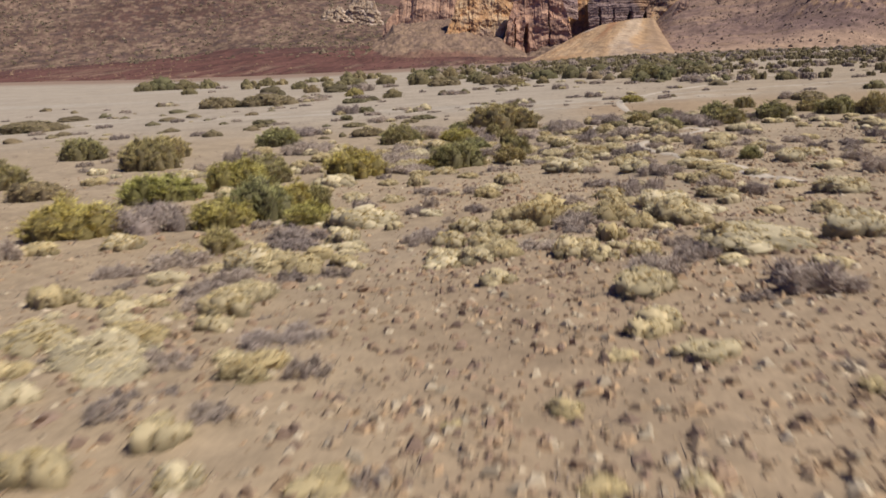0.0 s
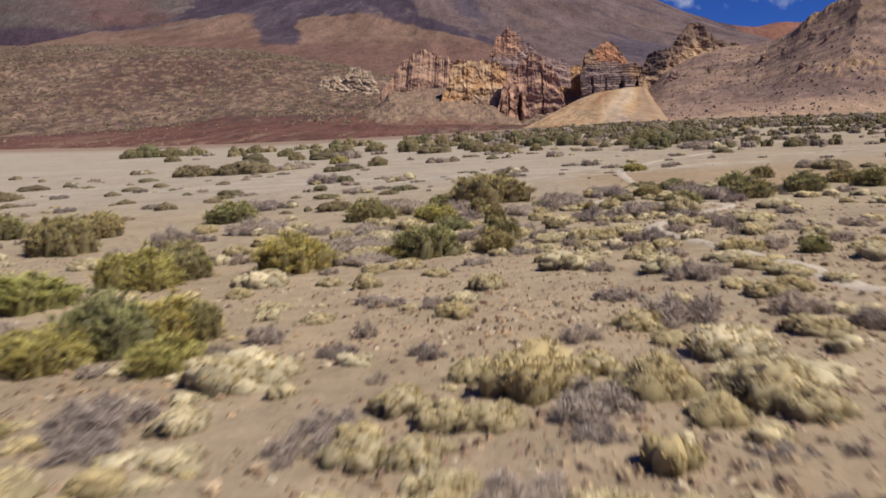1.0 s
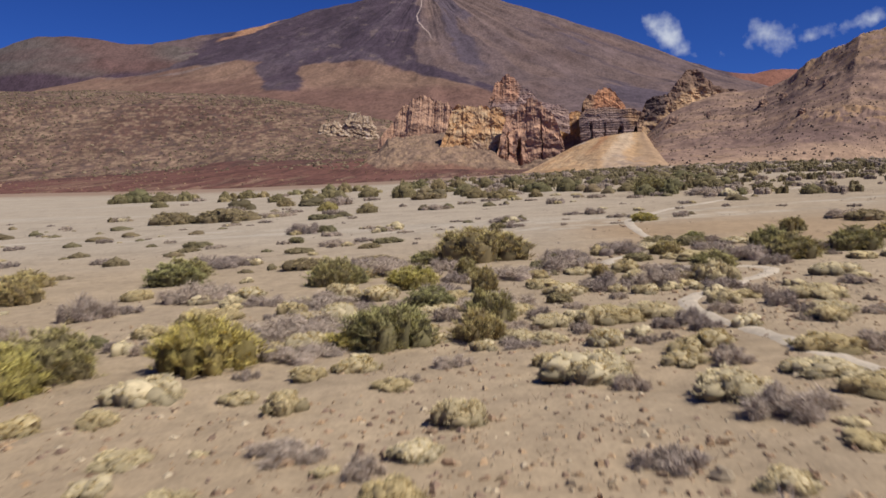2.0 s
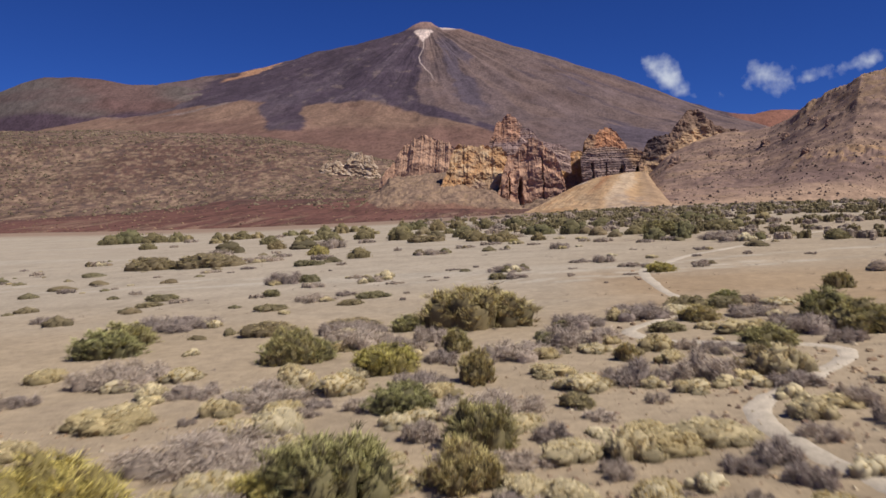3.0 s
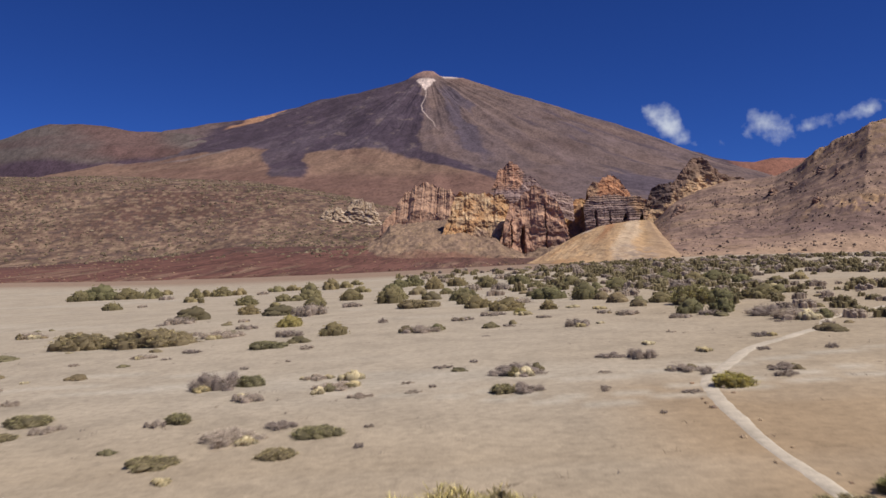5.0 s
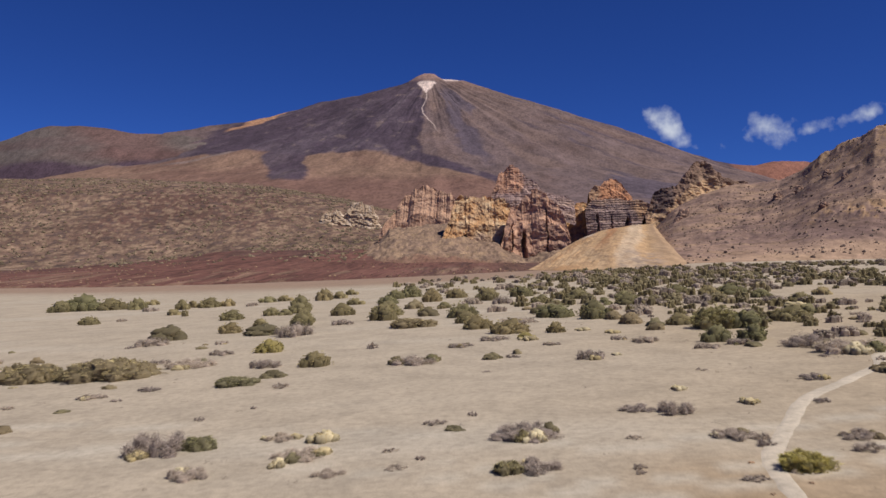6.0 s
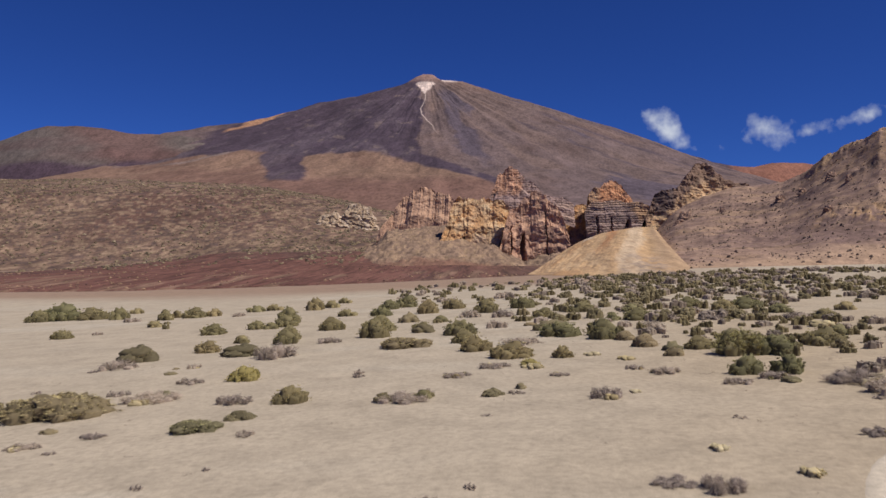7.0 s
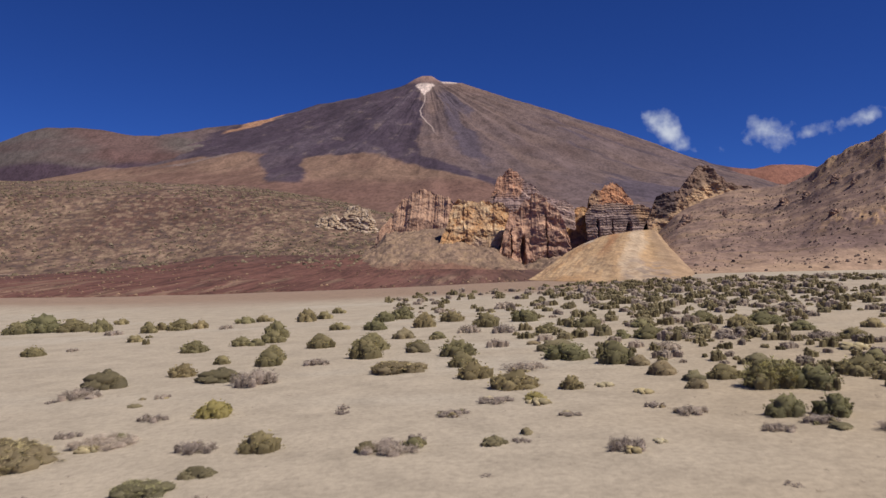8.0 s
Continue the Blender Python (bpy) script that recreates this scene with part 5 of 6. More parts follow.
def lobes(rng, count, squash):
    """Rounded sub-crowns that together fill a shrub one metre wide and one high."""
    out = []
    for i in range(count):
        a, q = 2.4 * i + rng.uniform(-0.5, 0.5), math.sqrt((i + 0.5) / count) * 0.36
        r = rng.uniform(0.12, 0.24) * (1.15 - 0.5 * q)
        top = (1 - (q / 0.5) ** 2 * 0.65) * rng.uniform(0.66, 1.0)
        out.append((np.array([q * math.cos(a), q * math.sin(a) * squash, max(0.0, top - 0.42)]), np.array([r, r * squash, min(0.42, top)])))
    return out


def on_lobes(rng, subs, n, low=-0.1):
    pick = rng.integers(0, len(subs), n)
    z = rng.uniform(low, 1, n)
    a = rng.uniform(0, 2 * math.pi, n)
    d = np.stack([np.cos(a) * np.sqrt(1 - z * z), np.sin(a) * np.sqrt(1 - z * z), z], 1)
    centre, radii = np.array([s[0] for s in subs])[pick], np.array([s[1] for s in subs])[pick]
    return centre + d * radii * 0.82, d


def brush(rng, subs, n):
    """Where stems leave the lobes, and which way: outward, but more and more upright."""
    pick = rng.integers(0, len(subs), n)
    z, a = rng.uniform(-0.25, 1, n), rng.uniform(0, 2 * math.pi, n)
    d = np.stack([np.cos(a) * np.sqrt(1 - z * z), np.sin(a) * np.sqrt(1 - z * z), z], 1)
    centre, radii = np.array([s[0] for s in subs])[pick], np.array([s[1] for s in subs])[pick]
    start = centre + d * radii * rng.uniform(0.70, 0.97, n)[:, None]
    start[:, 2] = np.where(z < 0, rng.uniform(0, 1, n) * np.maximum(centre[:, 2], 0.02), start[:, 2])
    way = d * 0.45 + np.array([0, 0, 0.72]) + 0.28 * rng.normal(size=(n, 3))
    return start, way


def branch_mesh(rng, n, reach, thick, tone, lift=0.7):
    a = rng.uniform(0, 2 * math.pi, n)
    base = np.stack([np.cos(a) * 0.10, np.sin(a) * 0.10, np.full(n, -0.03)], 1) * rng.uniform(0.2, 1, n)[:, None]
    way = np.stack([np.cos(a), np.sin(a), rng.uniform(0.3, 1.2, n) * lift], 1)
    v, f, t = blades(rng, base, way, rng.uniform(0.5, 1.0, n) * reach, thick, tone, tone, 0.3)
    v2, f2, t2 = blades(rng, base, way, rng.uniform(0.5, 1.0, n) * reach, thick, tone, tone, 0.3)
    return join((v, f, t), (v2, f2, t2))


def fitted(*pieces):
    """The pieces scaled together to a width and a height of one."""
    every = np.concatenate([p[0] for p in pieces])
    wide = (np.percentile(every[:, 0], 99.5) - np.percentile(every[:, 0], 0.5))
    deep = (np.percentile(every[:, 1], 99.5) - np.percentile(every[:, 1], 0.5))
    tall = np.percentile(every[:, 2], 99.3)
    scale = np.array([1 / wide, 1 / deep, 1 / tall])
    return [(v * scale, f, t) for v, f, t in pieces]


def broom_meshes(seed, detail, low, high, core, fine=1.0, soft=False):
    """Crown of upright rush-like stems in many tufts round a heart painted dark as inner shade, and grey branches
    below. fine: how small the stems are beside the shrub.
    """
    rng = np.random.default_rng(seed)
    count, n, wide = {"near": (15, 5600, 0.0075), "mid": (10, 1500, 0.0135), "far": (7, 480, 0.022)}[detail]
    count, n, wide = int(count / fine ** 0.9), int(n / fine ** 0.9), wide * fine ** 0.7
    subs = lobes(rng, count, rng.uniform(0.8, 1.0))
    plump = 1.0 if detail == "near" else 1.3
    subs = [(c, r * np.array([fine ** 0.3 * plump, fine ** 0.3 * plump, 1])) for c, r in subs]
    if detail != "near":      # seen from farther off they are one rounded dome with a few lesser ones
        main = (np.array([0, 0, 0.36]), np.array([0.40, 0.36, 0.60]))
        subs = [main, main] + [(c * np.array([1.0, 1.0, 0.9]), r * np.array([1.15, 1.15, 0.85])) for c, r in subs[count // 2:]]
    nu, nv = {"near": (11, 6), "mid": (11, 5), "far": (9, 5)}[detail]
    shrink = {"near": 0.60, "mid": 0.70, "far": 0.76}[detail] + (0.14 if soft else 0)
    # heart colour darkened so the gaps between tufts look shaded
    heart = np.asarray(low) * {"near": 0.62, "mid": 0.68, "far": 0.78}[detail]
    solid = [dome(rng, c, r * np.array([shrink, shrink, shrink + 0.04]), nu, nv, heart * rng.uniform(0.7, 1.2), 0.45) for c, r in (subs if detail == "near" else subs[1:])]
    # tufts: points on the lobes from which stems fan out
    m = max(30, n // 16)
    root, out = brush(rng, subs, m)
    pick = rng.integers(0, m, n)
    jitter = rng.normal(size=(n, 3)) * 0.022 * fine ** 0.5
    base = root[pick] + jitter
    base[:, 2] = np.maximum(base[:, 2], 0.0)
    way = out[pick] + 0.30 * rng.normal(size=(n, 3)) + np.array([0, 0, -0.25 if soft else 0.25]) + jitter * 6
    tuft = (0.72 + 0.56 * rng.random((m, 1)))[pick]
    lit = 0.80 + 0.42 * np.clip(base[:, 2:] / 0.8, 0, 1)     # painted shade: stems darker low in the crown, lighter on top
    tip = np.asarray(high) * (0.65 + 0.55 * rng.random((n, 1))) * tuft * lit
    tip = tip * (np.array([1.22, 1.24, 1.08]) if detail == "near" else 1.0)     # brighter, yellower tips in the near detail
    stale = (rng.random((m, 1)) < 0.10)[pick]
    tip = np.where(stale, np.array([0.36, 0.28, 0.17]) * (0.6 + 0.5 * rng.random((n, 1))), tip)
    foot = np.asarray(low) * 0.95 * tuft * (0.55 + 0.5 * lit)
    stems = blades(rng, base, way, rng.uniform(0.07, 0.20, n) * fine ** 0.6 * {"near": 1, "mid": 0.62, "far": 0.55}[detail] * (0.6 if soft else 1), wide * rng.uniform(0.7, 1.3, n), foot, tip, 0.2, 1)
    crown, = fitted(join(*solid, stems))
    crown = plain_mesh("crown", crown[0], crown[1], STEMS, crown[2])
    v, f, t = branch_mesh(rng, 22 if detail == "near" else 8, 0.46, 0.011 * fine, (0.24, 0.20, 0.17))
    return crown, plain_mesh("woody_base", v, f, BARK, t, False)


def mound_meshes(seed, detail, low, high, core, fine=1.0):
    """A low dense dome: the same stems, short and laid close over the heart."""
    return broom_meshes(seed, detail, low, high, core, fine, soft=True)


def cushion_meshes(seed, detail, low, high, core, fine=1.0):
    """A cushion of short upright straw-coloured tufts in clumps with gaps between them, over a small brown heart."""
    rng = np.random.default_rng(seed)
    count, n, wide = {"near": (11, 4600, 0.0085), "mid": (7, 1100, 0.017), "far": (4, 240, 0.032)}[detail]
    count, n, wide = int(count / fine ** 0.9), int(n / fine ** 0.9), wide * fine ** 0.7
    subs = lobes(rng, count, rng.uniform(0.8, 1.0))
    subs = [(c * np.array([1.1, 1.1, 0.9]), r * np.array([1.25, 1.25, rng.uniform(0.75, 1.05)]) * np.array([fine ** 0.3, fine ** 0.3, 1])) for c, r in subs]
    nu, nv = {"near": (12, 6), "mid": (10, 5), "far": (8, 4)}[detail]
    shrink = {"near": 0.82, "mid": 0.86, "far": 0.9}[detail]
    solid = join(*[dome(rng, c, r * shrink, nu, nv, np.asarray(core) * rng.uniform(0.75, 1.1), 0.4) for c, r in subs])
    top_light = np.clip(solid[0][:, 2:] / 0.5, 0, 1)
    solid = (solid[0], solid[1], solid[2] * (0.4 + 0.75 * top_light))     # shade painted into the body: darker towards the ground
    m = max(24, n // 14)
    root, out = brush(rng, subs, m)
    pick = rng.integers(0, m, n)
    jitter = rng.normal(size=(n, 3)) * 0.020 * fine ** 0.5
    base = root[pick] + jitter
    base[:, 2] = np.maximum(base[:, 2], 0.0)
    way = out[pick] + 0.25 * rng.normal(size=(n, 3)) + np.array([0, 0, 0.45]) + jitter * 5
    # the tufts carry the same painted shade, pale on top and dark below
    top_light = np.clip(base[:, 2:] / 0.5, 0, 1)
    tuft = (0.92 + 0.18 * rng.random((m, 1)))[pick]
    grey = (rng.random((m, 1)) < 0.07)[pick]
    tip = np.asarray(high) * (0.95 + 0.4 * rng.random((n, 1))) * (0.6 + 0.4 * top_light) * tuft
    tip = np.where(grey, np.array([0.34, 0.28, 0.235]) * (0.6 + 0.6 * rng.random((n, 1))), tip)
    foot = np.asarray(low) * (0.55 + 0.75 * top_light) * tuft
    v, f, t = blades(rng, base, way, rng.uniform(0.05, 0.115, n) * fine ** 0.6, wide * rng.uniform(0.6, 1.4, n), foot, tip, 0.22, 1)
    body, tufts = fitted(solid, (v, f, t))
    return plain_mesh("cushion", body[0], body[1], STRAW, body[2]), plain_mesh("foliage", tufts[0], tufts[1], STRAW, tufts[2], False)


def dry_meshes(seed, detail, low, high, core, fine=1.0):
    """A loose sprawl of bare grey twigs in several clumps; light comes through it."""
    rng = np.random.default_rng(seed)
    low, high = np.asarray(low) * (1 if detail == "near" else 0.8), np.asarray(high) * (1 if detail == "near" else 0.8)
    n, wide = {"near": (4200, 0.0055), "mid": (1400, 0.009), "far": (340, 0.02)}[detail]
    n, wide = int(n / fine ** 0.9), wide * fine ** 0.7
    subs = lobes(rng, int(9 / fine ** 0.8), rng.uniform(0.75, 1.0))
    subs = [(c * np.array([1.1, 1.1, rng.uniform(0.2, 0.9)]), r * np.array([0.9, 0.9, rng.uniform(0.5, 1.0)])) for c, r in subs]
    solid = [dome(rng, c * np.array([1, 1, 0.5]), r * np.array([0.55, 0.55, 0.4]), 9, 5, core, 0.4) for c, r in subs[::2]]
    pick = rng.integers(0, len(subs), n)
    centre, radii = np.array([s[0] for s in subs])[pick], np.array([s[1] for s in subs])[pick]
    a, z = rng.uniform(0, 2 * math.pi, n), rng.uniform(0.05, 1, n)
    d = np.stack([np.cos(a) * np.sqrt(1 - z * z), np.sin(a) * np.sqrt(1 - z * z), z], 1)
    start = centre * np.array([1, 1, 0.4]) + d * radii * rng.uniform(0.1, 0.7, n)[:, None]
    way = d * radii + 0.26 * rng.normal(size=(n, 3)) * np.array([1, 1, 0.8])
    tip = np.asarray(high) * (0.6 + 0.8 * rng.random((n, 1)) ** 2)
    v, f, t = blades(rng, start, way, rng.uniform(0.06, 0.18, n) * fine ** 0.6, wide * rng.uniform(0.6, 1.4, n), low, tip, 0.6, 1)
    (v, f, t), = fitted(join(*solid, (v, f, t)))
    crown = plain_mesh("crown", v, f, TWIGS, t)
    v, f, t = branch_mesh(rng, 24 if detail == "near" else 10, 0.55, 0.008, (0.40, 0.35, 0.32), 0.5)
    return crown, plain_mesh("woody_base", v, f, BARK, t, False)


KINDS = {
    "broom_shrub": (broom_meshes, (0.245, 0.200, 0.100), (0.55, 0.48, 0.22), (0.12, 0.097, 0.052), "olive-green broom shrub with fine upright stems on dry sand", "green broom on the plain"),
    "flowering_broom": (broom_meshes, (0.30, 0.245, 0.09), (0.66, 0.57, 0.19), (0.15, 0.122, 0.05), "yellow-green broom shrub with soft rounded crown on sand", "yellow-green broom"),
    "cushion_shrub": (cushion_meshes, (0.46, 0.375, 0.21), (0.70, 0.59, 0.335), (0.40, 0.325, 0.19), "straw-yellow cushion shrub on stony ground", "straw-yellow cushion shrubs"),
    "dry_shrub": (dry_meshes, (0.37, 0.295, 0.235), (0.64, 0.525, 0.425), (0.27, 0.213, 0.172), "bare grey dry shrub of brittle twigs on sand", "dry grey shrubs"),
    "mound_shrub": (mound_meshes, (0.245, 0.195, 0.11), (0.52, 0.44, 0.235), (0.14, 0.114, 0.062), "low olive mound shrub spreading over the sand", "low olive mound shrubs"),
}
STOCK = {}


def shrub_meshes(kind, detail, variant, width):
    fine = 1.0 if width < 1.3 else 0.62 if width < 2.6 else 0.42
    key = (kind, detail, variant, fine)
    if key not in STOCK:
        builder, low, high, core = KINDS[kind][:4]
        STOCK[key] = builder(1000 + 37 * list(KINDS).index(kind) + 7 * variant + len(detail), detail, low, high, core, fine)
    return STOCK[key]


def plant(kind, x, y, width, height, rng):
    """One shrub: an empty at its foot that carries its parts."""
    reach = math.hypot(max(8.0, y - 57), x - 2.5)
    size = width / reach
    detail = "near" if size > 0.065 else "mid" if size > 0.028 else "far"
    root = tagged(new(kind), KINDS[kind][4], "shrub", KINDS[kind][5])
    root.empty_display_size = 0.2
    for me in shrub_meshes(kind, detail, int(rng.integers(0, 4)), width):
        ob = new(me.name.split(".")[0], me)
        ob.parent = root
        if ob.name.startswith("foliage"):
            tagged(ob, kind="stuff")
    z = float(ground_z(np.array(x), np.array(y)))
    deep = rng.uniform(0.72, 0.95) if kind in ("mound_shrub", "broom_shrub") else rng.uniform(0.8, 1.05)
    turn = rng.uniform(0, 2 * math.pi) if width < 1.2 else rng.choice([0, math.pi]) + rng.uniform(-0.25, 0.25)
    if kind == "dry_shrub":      # flattened by the wind
        height *= 0.74
    if kind == "mound_shrub":
        height *= 0.85
    if kind == "cushion_shrub":      # low and spreading
        width, height = width * 1.12, height * 0.82
    root.matrix_basis = Matrix.LocRotScale((x, y, z - 0.02), Euler((0, 0, turn)), (width * 1.05, width * deep, height * 1.05))
    return root


def plant_all():
    rng = np.random.default_rng(7)
    for kind, rows in (("broom_shrub", GREEN_BROOM), ("flowering_broom", YELLOW_BROOM), ("cushion_shrub", CUSHIONS), ("dry_shrub", DRY_SHRUBS), ("mound_shrub", OLIVE_MOUNDS)):
        for x, y, w, h in rows:
            plant(kind, x, y, w, h, rng)
            if kind == "dry_shrub" and w > 1.4 and y < 125:      # wide dry shrubs are mixed with greener growth at their edges
                for other in ("cushion_shrub", "mound_shrub", "broom_shrub")[: int(rng.integers(1, 4))]:
                    a, s = rng.uniform(0, 2 * math.pi), w * rng.uniform(0.22, 0.4)
                    plant(other, x + math.cos(a) * w * 0.42, y + math.sin(a) * w * 0.36, s, s * rng.uniform(0.4, 0.6), rng)


def plant_between():
    """Smaller cushions and dry shrubs that crowd between the others where the knoll runs out."""
    rng = np.random.default_rng(19)
    taken = [(x, y, w) for rows in (GREEN_BROOM, YELLOW_BROOM, CUSHIONS, DRY_SHRUBS, OLIVE_MOUNDS) for x, y, w, h in rows]
    line = smooth_line(WAY, 4)
    done = 0
    while done < 190:
        y = rng.uniform(20, 46)
        x = rng.uniform(-1.5, 6 + 0.62 * y) if rng.random() < 0.85 else rng.uniform(-4 - 0.4 * y, 0)
        w = rng.uniform(0.35, 1.05)
        crowd = float(fbm(np.array(x / 5), np.array(y / 5), 2, 180))
        if crowd < -0.3 or (x < 6 and y < 27) or np.min(np.hypot(line[:, 0] - x, line[:, 1] - y)) < 0.6 + w / 2:
            continue
        if any(math.hypot(a - x, b - y) < 0.42 * (c + w) for a, b, c in taken):
            continue
        taken.append((x, y, w))
        kind = "cushion_shrub" if rng.random() < 0.6 else "dry_shrub"
        plant(kind, x, y, w, w * rng.uniform(0.32, 0.52), rng)
        done += 1


def plant_knoll():
    """Cushions and dry shrubs crowded on the stony knoll, in three loose beds."""
    rng = np.random.default_rng(53)
    taken = [(x, y, w) for rows in (GREEN_BROOM, YELLOW_BROOM, CUSHIONS, DRY_SHRUBS, OLIVE_MOUNDS) for x, y, w, h in rows if y < 30]
    for x0, x1, y0, y1, lean, many in ((-4.6, -0.9, 4.8, 15, 0.0, 95), (0.2, 4.6, 12.2, 17, 0.1, 55), (3.0, 8.0, 10, 22, 0.2, 40), (-4, 1.5, 15, 24, 0.0, 30)):
        for _ in range(many):
            x, y, w = rng.uniform(x0, x1), rng.uniform(y0, y1), rng.uniform(0.22, 0.72)
            x += lean * (y - y0) * 0.3
            if any(math.hypot(a - x, b - y) < 0.40 * (c + w) for a, b, c in taken):
                continue
            taken.append((x, y, w))
            plant("cushion_shrub" if rng.random() < 0.62 else "dry_shrub", x, y, w, w * rng.uniform(0.34, 0.5), rng)


def plant_sides():
    """Low mounds and dry shrubs spread thinly over the plain to either side."""
    rng = np.random.default_rng(41)
    for i in range(120):
        y = rng.uniform(44, 125)
        x = rng.uniform(-16 - 0.45 * y, -9 - 0.12 * y) if i % 3 else rng.uniform(14 + 0.10 * y, 22 + 0.5 * y)
        kind = ("mound_shrub", "dry_shrub", "mound_shrub", "cushion_shrub", "dry_shrub")[int(rng.integers(0, 5))]
        w = rng.uniform(0.6, 1.7) if kind != "cushion_shrub" else rng.uniform(0.4, 0.8)
        plant(kind, x, y, w, w * rng.uniform(0.22, 0.38), rng)


def plant_field():
    """The thicket across the far plain, too many shrubs to tell apart: one joined sheet of small crowns."""
    rng = np.random.default_rng(11)
    pieces = []
    stock = []
    for i in range(6):
        subs = lobes(rng, 5, 0.9)
        base, d = on_lobes(rng, subs, 70)
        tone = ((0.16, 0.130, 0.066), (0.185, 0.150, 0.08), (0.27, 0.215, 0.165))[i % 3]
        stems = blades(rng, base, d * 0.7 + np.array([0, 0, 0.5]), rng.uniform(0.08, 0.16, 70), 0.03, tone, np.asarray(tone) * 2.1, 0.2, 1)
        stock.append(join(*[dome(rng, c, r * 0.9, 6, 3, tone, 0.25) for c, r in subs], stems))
    while len(pieces) < 3000:
        y = rng.uniform(125, 318) if rng.random() < 0.75 else rng.uniform(85, 160)
        x = rng.uniform(-130, 190) if rng.random() < 0.6 else rng.uniform(25, 190)
        edge = np.interp(y, [85, 110, 130, 160, 200, 260, 345], [34, 30, 20, 4, -14, -24, -10])
        sparse = fbm(np.array(x / 26), np.array(y / 26), 3, 150)
        if x > edge + 5 * sparse and sparse > -0.28 or (x < edge and 150 < y < 210 and rng.random() < 0.05 and sparse > 0.1):
            w = rng.uniform(0.9, 3.1) * (1.15 if y > 150 else 0.8)
            v, f, t = stock[int(rng.integers(0, 6))]
            a = rng.uniform(0, 6.28)
            turned = np.stack([v[:, 0] * math.cos(a) - v[:, 1] * math.sin(a), v[:, 0] * math.sin(a) + v[:, 1] * math.cos(a), v[:, 2]], 1)
            z = float(ground_z(np.array(x), np.array(y)))
            pieces.append((turned * np.array([w, w, w * rng.uniform(0.35, 0.6)]) + np.array([x, y, z - 0.03]), f, t * rng.uniform(0.8, 1.25)))
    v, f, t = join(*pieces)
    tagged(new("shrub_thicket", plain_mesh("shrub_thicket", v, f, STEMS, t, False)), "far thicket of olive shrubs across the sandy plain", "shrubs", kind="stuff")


# ---- stones, pebbles and dead litter ----
def stone_mesh(rng, name, rings=5, around=8):
    th, ph = np.meshgrid(np.linspace(0, 2 * math.pi, around, endpoint=False), np.linspace(-math.pi / 2 + 0.3, math.pi / 2 - 0.3, rings))
    th, ph = th.ravel(), ph.ravel()
    d = np.stack([np.cos(th) * np.cos(ph), np.sin(th) * np.cos(ph), np.sin(ph)], 1)
    d = np.sign(d) * np.abs(d) ** 0.75
    v = d * (0.5 + 0.12 * rng.normal(size=(len(d), 1))) * np.array([1, rng.uniform(0.6, 0.9), rng.uniform(0.45, 0.7)])
    i = np.arange(rings * around).reshape(rings, around)
    i = np.concatenate([i, i[:, :1]], 1)
    q = np.stack([i[:-1, :-1], i[:-1, 1:], i[1:, 1:], i[1:, :-1]], -1).reshape(-1, 4)
    cap = [[int(i[0, 0]), int(i[0, k + 1]), int(i[0, k])] for k in range(1, around - 1)] + [[int(i[-1, 0]), int(i[-1, k]), int(i[-1, k + 1])] for k in range(1, around - 1)]
    return v, np.concatenate([q[:, [0, 1, 2]], q[:, [0, 2, 3]], np.array(cap)])


STONE = plant_material("brown_lava_stone", (1.0, 1.0, 1.0), (0.3, 0.3, 0.3), 0.9)


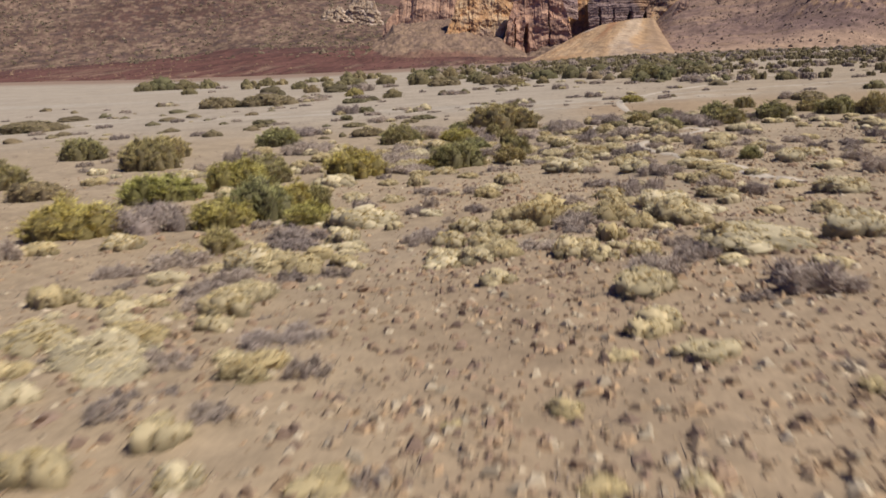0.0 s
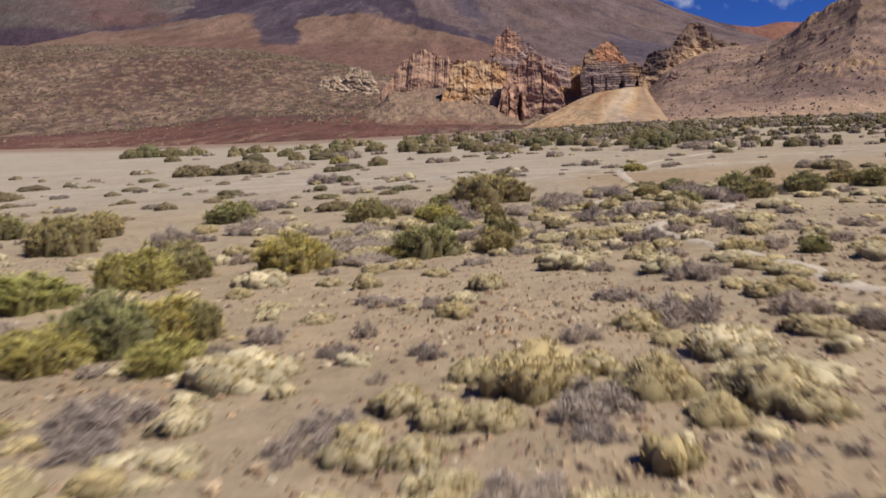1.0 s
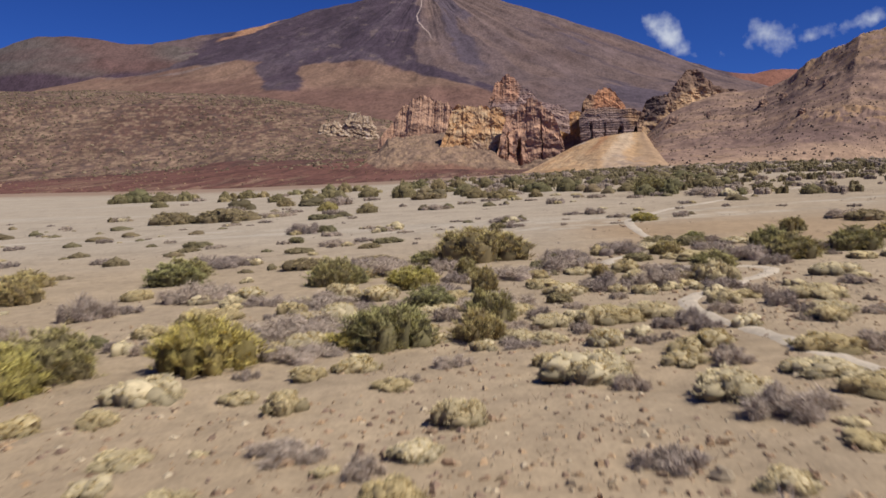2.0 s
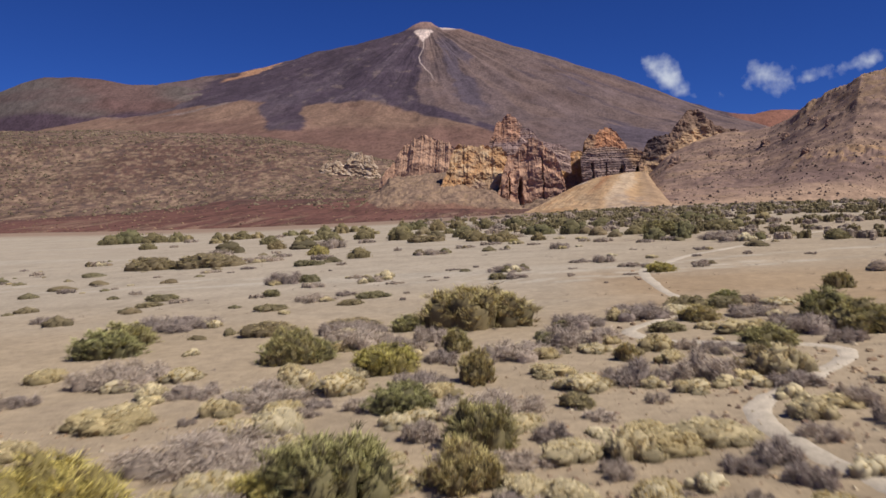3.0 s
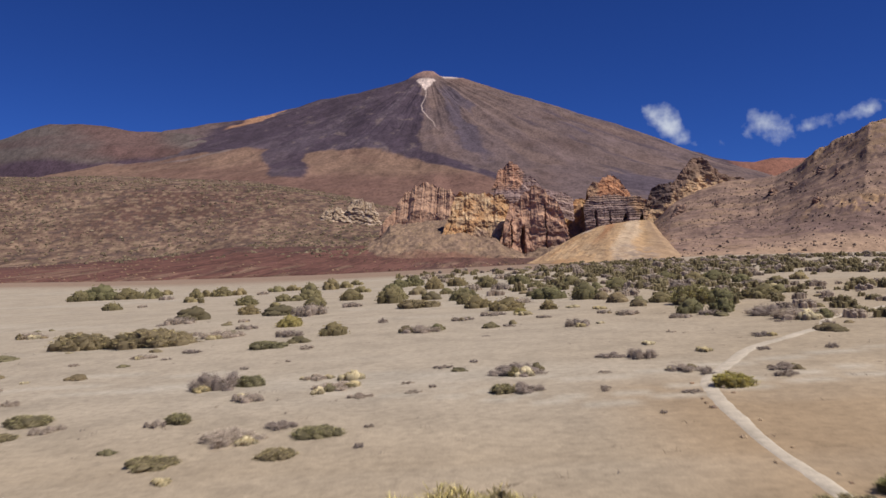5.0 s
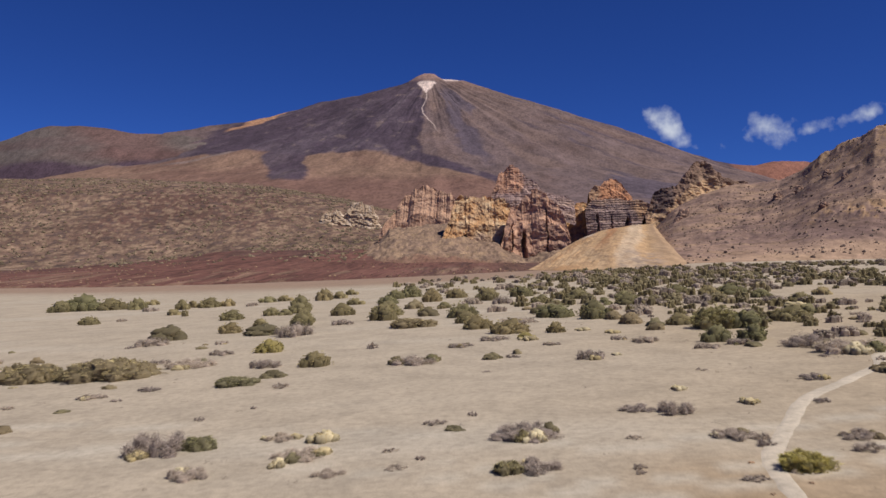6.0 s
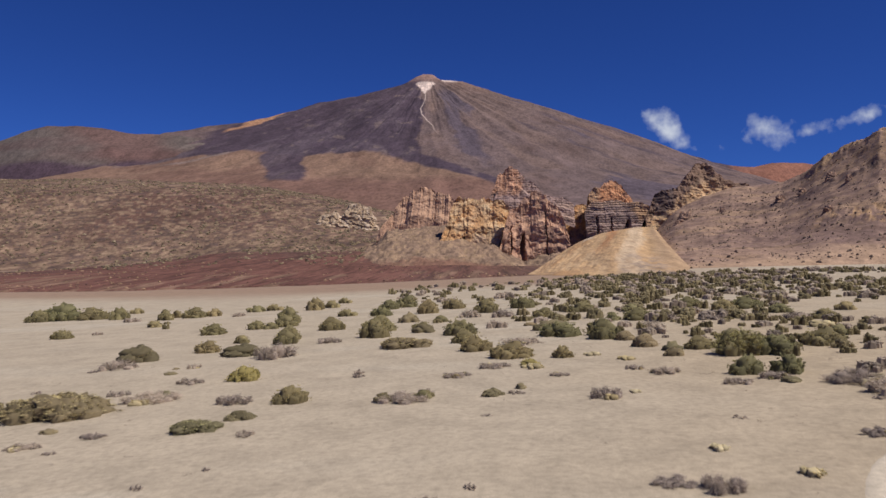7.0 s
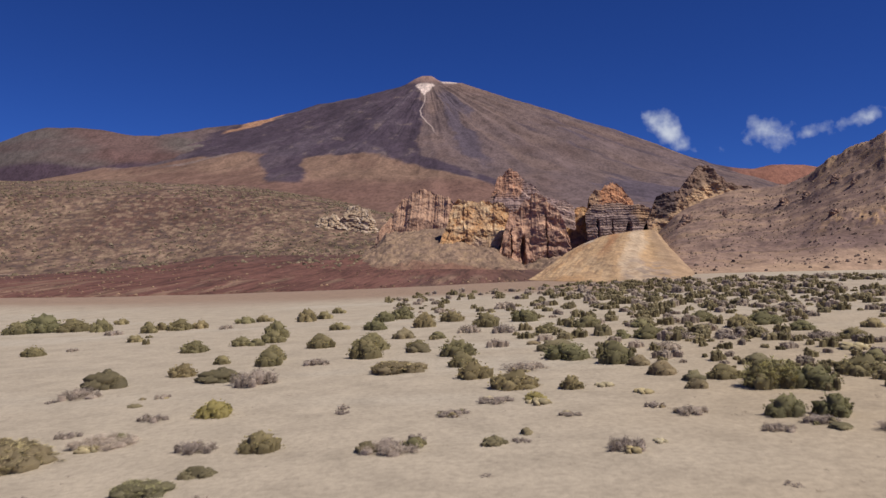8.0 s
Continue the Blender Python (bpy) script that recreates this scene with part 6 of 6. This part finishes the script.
def scatter_stones():
    rng = np.random.default_rng(23)
    shapes = [stone_mesh(rng, "rock") for _ in range(8)]
    meshes = [plain_mesh("rock", v, f, STONE, np.broadcast_to(c, (len(v), 3)), False) for (v, f), c in zip(shapes, ((0.36, 0.25, 0.155), (0.30, 0.205, 0.135), (0.42, 0.31, 0.20), (0.34, 0.235, 0.15), (0.24, 0.17, 0.125), (0.45, 0.36, 0.25), (0.33, 0.22, 0.14), (0.39, 0.27, 0.16)))]
    done = 0
    edge = smooth_line(WAY, 3)
    edge = edge[(edge[:, 1] > 30) & (edge[:, 1] < 75)]
    for q in edge:
        x, y = float(q[0] + rng.choice([-1, 1]) * rng.uniform(0.5, 0.75)), float(q[1] + rng.uniform(-0.4, 0.4))
        s = rng.uniform(0.10, 0.22)
        ob = tagged(new("rock", meshes[int(rng.integers(0, 8))]), "small brown stone set beside the footpath", "rock", "stones along the footpath")
        ob.matrix_basis = Matrix.LocRotScale((x, y, float(ground_z(np.array(x), np.array(y))) + s * 0.1), Euler((0, 0, rng.uniform(0, 6.28))), (s * 1.2, s, s))
    while done < 250:
        x, y = rng.uniform(-7, 11), rng.uniform(4.5, 26)
        if abs(x - 2) < 1.0 + 0.55 * y and fbm(np.array(x / 4), np.array(y / 4), 2, 160) > -0.25:
            s = 0.07 + 0.15 * rng.random() ** 2.5
            ob = tagged(new("rock", meshes[int(rng.integers(0, 8))]), "small angular brown lava stone on the knoll", "rock", "stones on the knoll")
            ob.matrix_basis = Matrix.LocRotScale((x, y, float(ground_z(np.array(x), np.array(y))) + s * 0.12), Euler((rng.uniform(-0.3, 0.3), rng.uniform(-0.3, 0.3), rng.uniform(0, 6.28))), (s * 1.2, s, s))
            done += 1
    # gravel: stones by the thousand
    small = [stone_mesh(rng, "gravel", 3, 4) for _ in range(6)]
    hues = np.array([1.32, 1.38, 1.42]) * np.array(((0.37, 0.26, 0.16), (0.31, 0.205, 0.13), (0.45, 0.35, 0.235), (0.25, 0.165, 0.115), (0.38, 0.25, 0.145)))
    many = 58000
    y = 42 * rng.random(many) ** 1.5
    x = 2 + rng.uniform(-1, 1, many) * (5 + 0.62 * y) * (1 - 0.25 * rng.random(many) ** 3)
    k = fbm(x / 3.5, y / 3.5, 3, 161)
    keep_ = rng.random(many) < 0.42 + 0.8 * k - 0.013 * np.maximum(0, y - 13) + 0.35 * smooth(-0.6, 1.4, x)
    x, y = x[keep_], y[keep_]
    z = ground_z(x, y) + 0.006
    pieces = []
    for i in range(len(x)):
        s = 0.022 + 0.115 * rng.random() ** 2.4
        v, f = small[i % 6]
        a = rng.uniform(0, 6.28)
        ca, sa = 1.4 * s * math.cos(a), 1.4 * s * math.sin(a)
        turned = np.stack([v[:, 0] * ca - v[:, 1] * sa + x[i], v[:, 0] * sa + v[:, 1] * ca + y[i], v[:, 2] * s * 1.15 + z[i]], 1)
        pieces.append((turned, f, hues[int(rng.integers(0, 5))]))
    v, f, t = join(*pieces)
    tagged(new("gravel", plain_mesh("gravel", v, f, STONE, t, False)), "brown and buff gravel strewn over the knoll", "gravel", kind="stuff")


def strew(rng, x, y, z, size, hues, rings=3):
    """Many small lumps joined into one mesh, each with its own turn, size and hue."""
    shapes = [stone_mesh(rng, "lump", rings, 5)[0] for _ in range(6)]
    faces = stone_mesh(rng, "lump", rings, 5)[1]
    n, m = len(x), len(shapes[0])
    v = np.array(shapes)[rng.integers(0, 6, n)]
    a = rng.uniform(0, 2 * math.pi, n)[:, None]
    out = np.stack([v[:, :, 0] * np.cos(a) - v[:, :, 1] * np.sin(a), v[:, :, 0] * np.sin(a) + v[:, :, 1] * np.cos(a), v[:, :, 2]], -1)
    out = out * size[:, None, None] * np.array([1.3, 1.3, 1.2]) + np.stack([x, y, z], 1)[:, None, :]
    f = (faces[None] + (np.arange(n) * m)[:, None, None]).reshape(-1, 3)
    t = np.repeat(np.array(hues)[rng.integers(0, len(hues), n)], m, axis=0)
    return out.reshape(-1, 3), f, t


def scatter_slopes():
    """Rubble on the hillside and talus, dry clumps on the scrub slope and stones along its red foot."""
    rng = np.random.default_rng(61)
    n = 4600
    y = rng.uniform(372, 690, n)
    x = rng.uniform(0.2, 0.62, n) * (y - 57) + 2.5
    keep_ = fbm(x / 40, y / 90, 3, 210) + 0.3 * rng.normal(size=n) > -0.1
    x, y = x[keep_], y[keep_]
    size = 0.4 + 1.6 * rng.random(len(x)) ** 4
    v, f, t = strew(rng, x, y, right_height(x, y) + 0.1, size, ((0.27, 0.195, 0.15), (0.18, 0.13, 0.11), (0.36, 0.265, 0.185), (0.24, 0.17, 0.135)))
    tagged(new("hillside_rubble", plain_mesh("hillside_rubble", v, f, STONE, t, False)), "brown rubble blocks strewn over the hillside", "rubble", kind="stuff")
    n = 15000
    y = 560 + 1350 * rng.random(n) ** 0.8
    x = rng.uniform(-1250, 250, n) * (y - 49) / 1450
    keep_ = (fbm(x / 60, y / 150, 4, 212) + 0.25 * rng.normal(size=n) > -0.02) & (slope_height(x, y) > ground_base(x, y) + 4)
    x, y = x[keep_], y[keep_]
    size = (1.6 + 2.6 * rng.random(len(x)) ** 2) * (0.6 + y / 2000)
    v, f, t = strew(rng, x, y, slope_height(x, y) + 0.1, size, ((0.26, 0.195, 0.12), (0.22, 0.165, 0.10), (0.15, 0.115, 0.075), (0.30, 0.235, 0.15)))
    tagged(new("slope_scrub", plain_mesh("slope_scrub", v, f, STONE, t, False)), "straw-coloured dry scrub clumps over the brown slope", "shrubs", kind="stuff")
    n = 3600
    y = rng.uniform(366, 640, n)
    x = rng.uniform(-1000, 60, n) * (y - 49) / 950
    keep_ = fbm(x / 30, y / 60, 3, 214) + 0.3 * rng.normal(size=n) > np.where(y < 420, -0.1, 0.2)
    x, y = x[keep_], y[keep_]
    v, f, t = strew(rng, x, y, slope_height(x, y) + 0.05, 0.5 + 1.3 * rng.random(len(x)) ** 2.5, ((0.22, 0.135, 0.09), (0.13, 0.075, 0.055), (0.27, 0.18, 0.11)))
    tagged(new("foot_rubble", plain_mesh("foot_rubble", v, f, STONE, t, False)), "rust-brown stones along the foot of the slope", "rubble", kind="stuff")


def scatter_litter():
    """Dead sprigs and grass stubble: on the knoll thickly, on the plain here and there."""
    rng = np.random.default_rng(29)
    n = 2600
    y = np.where(rng.random(n) < 0.7, 4 + 40 * rng.random(n), 44 + 90 * rng.random(n))
    x = 2 + rng.uniform(-1, 1, n) * (3 + 0.62 * np.minimum(y, 60) + 0.1 * y)
    keep_ = fbm(x / 5, y / 5, 3, 170) > np.where(y < 44, -0.15, 0.05)
    x, y = x[keep_], y[keep_]
    per = 9
    cx, cy = np.repeat(x, per), np.repeat(y, per)
    m = len(cx)
    size = np.repeat(rng.uniform(0.05, 0.16, len(x)) * np.where(y > 44, 1.5, 1.0), per)
    px_, py_ = cx + rng.normal(size=m) * size * 0.6, cy + rng.normal(size=m) * size * 0.6
    base = np.stack([px_, py_, ground_z(px_, py_) - 0.01], 1)
    way = np.stack([rng.normal(size=m), rng.normal(size=m), 0.5 + rng.random(m)], 1)
    hue = np.repeat(rng.random(len(x)), per)[:, None]
    low = np.array([0.20, 0.15, 0.10]) * (1 - hue) + np.array([0.13, 0.11, 0.105]) * hue
    v, f, t = blades(rng, base, way, size * rng.uniform(0.6, 1.4, m), 0.004 + 0.02 * size, low, low * 1.9, 0.4, 1)
    tagged(new("dead_grass", plain_mesh("dead_grass", v, f, TWIGS, t, False)), "dead grass stubble and sprigs on sand", "grass", kind="stuff")


build_footpath()
build_crags()
build_clouds()
plant_all()
plant_between()
plant_knoll()
plant_sides()
plant_field()
scatter_stones()
scatter_slopes()
scatter_litter()
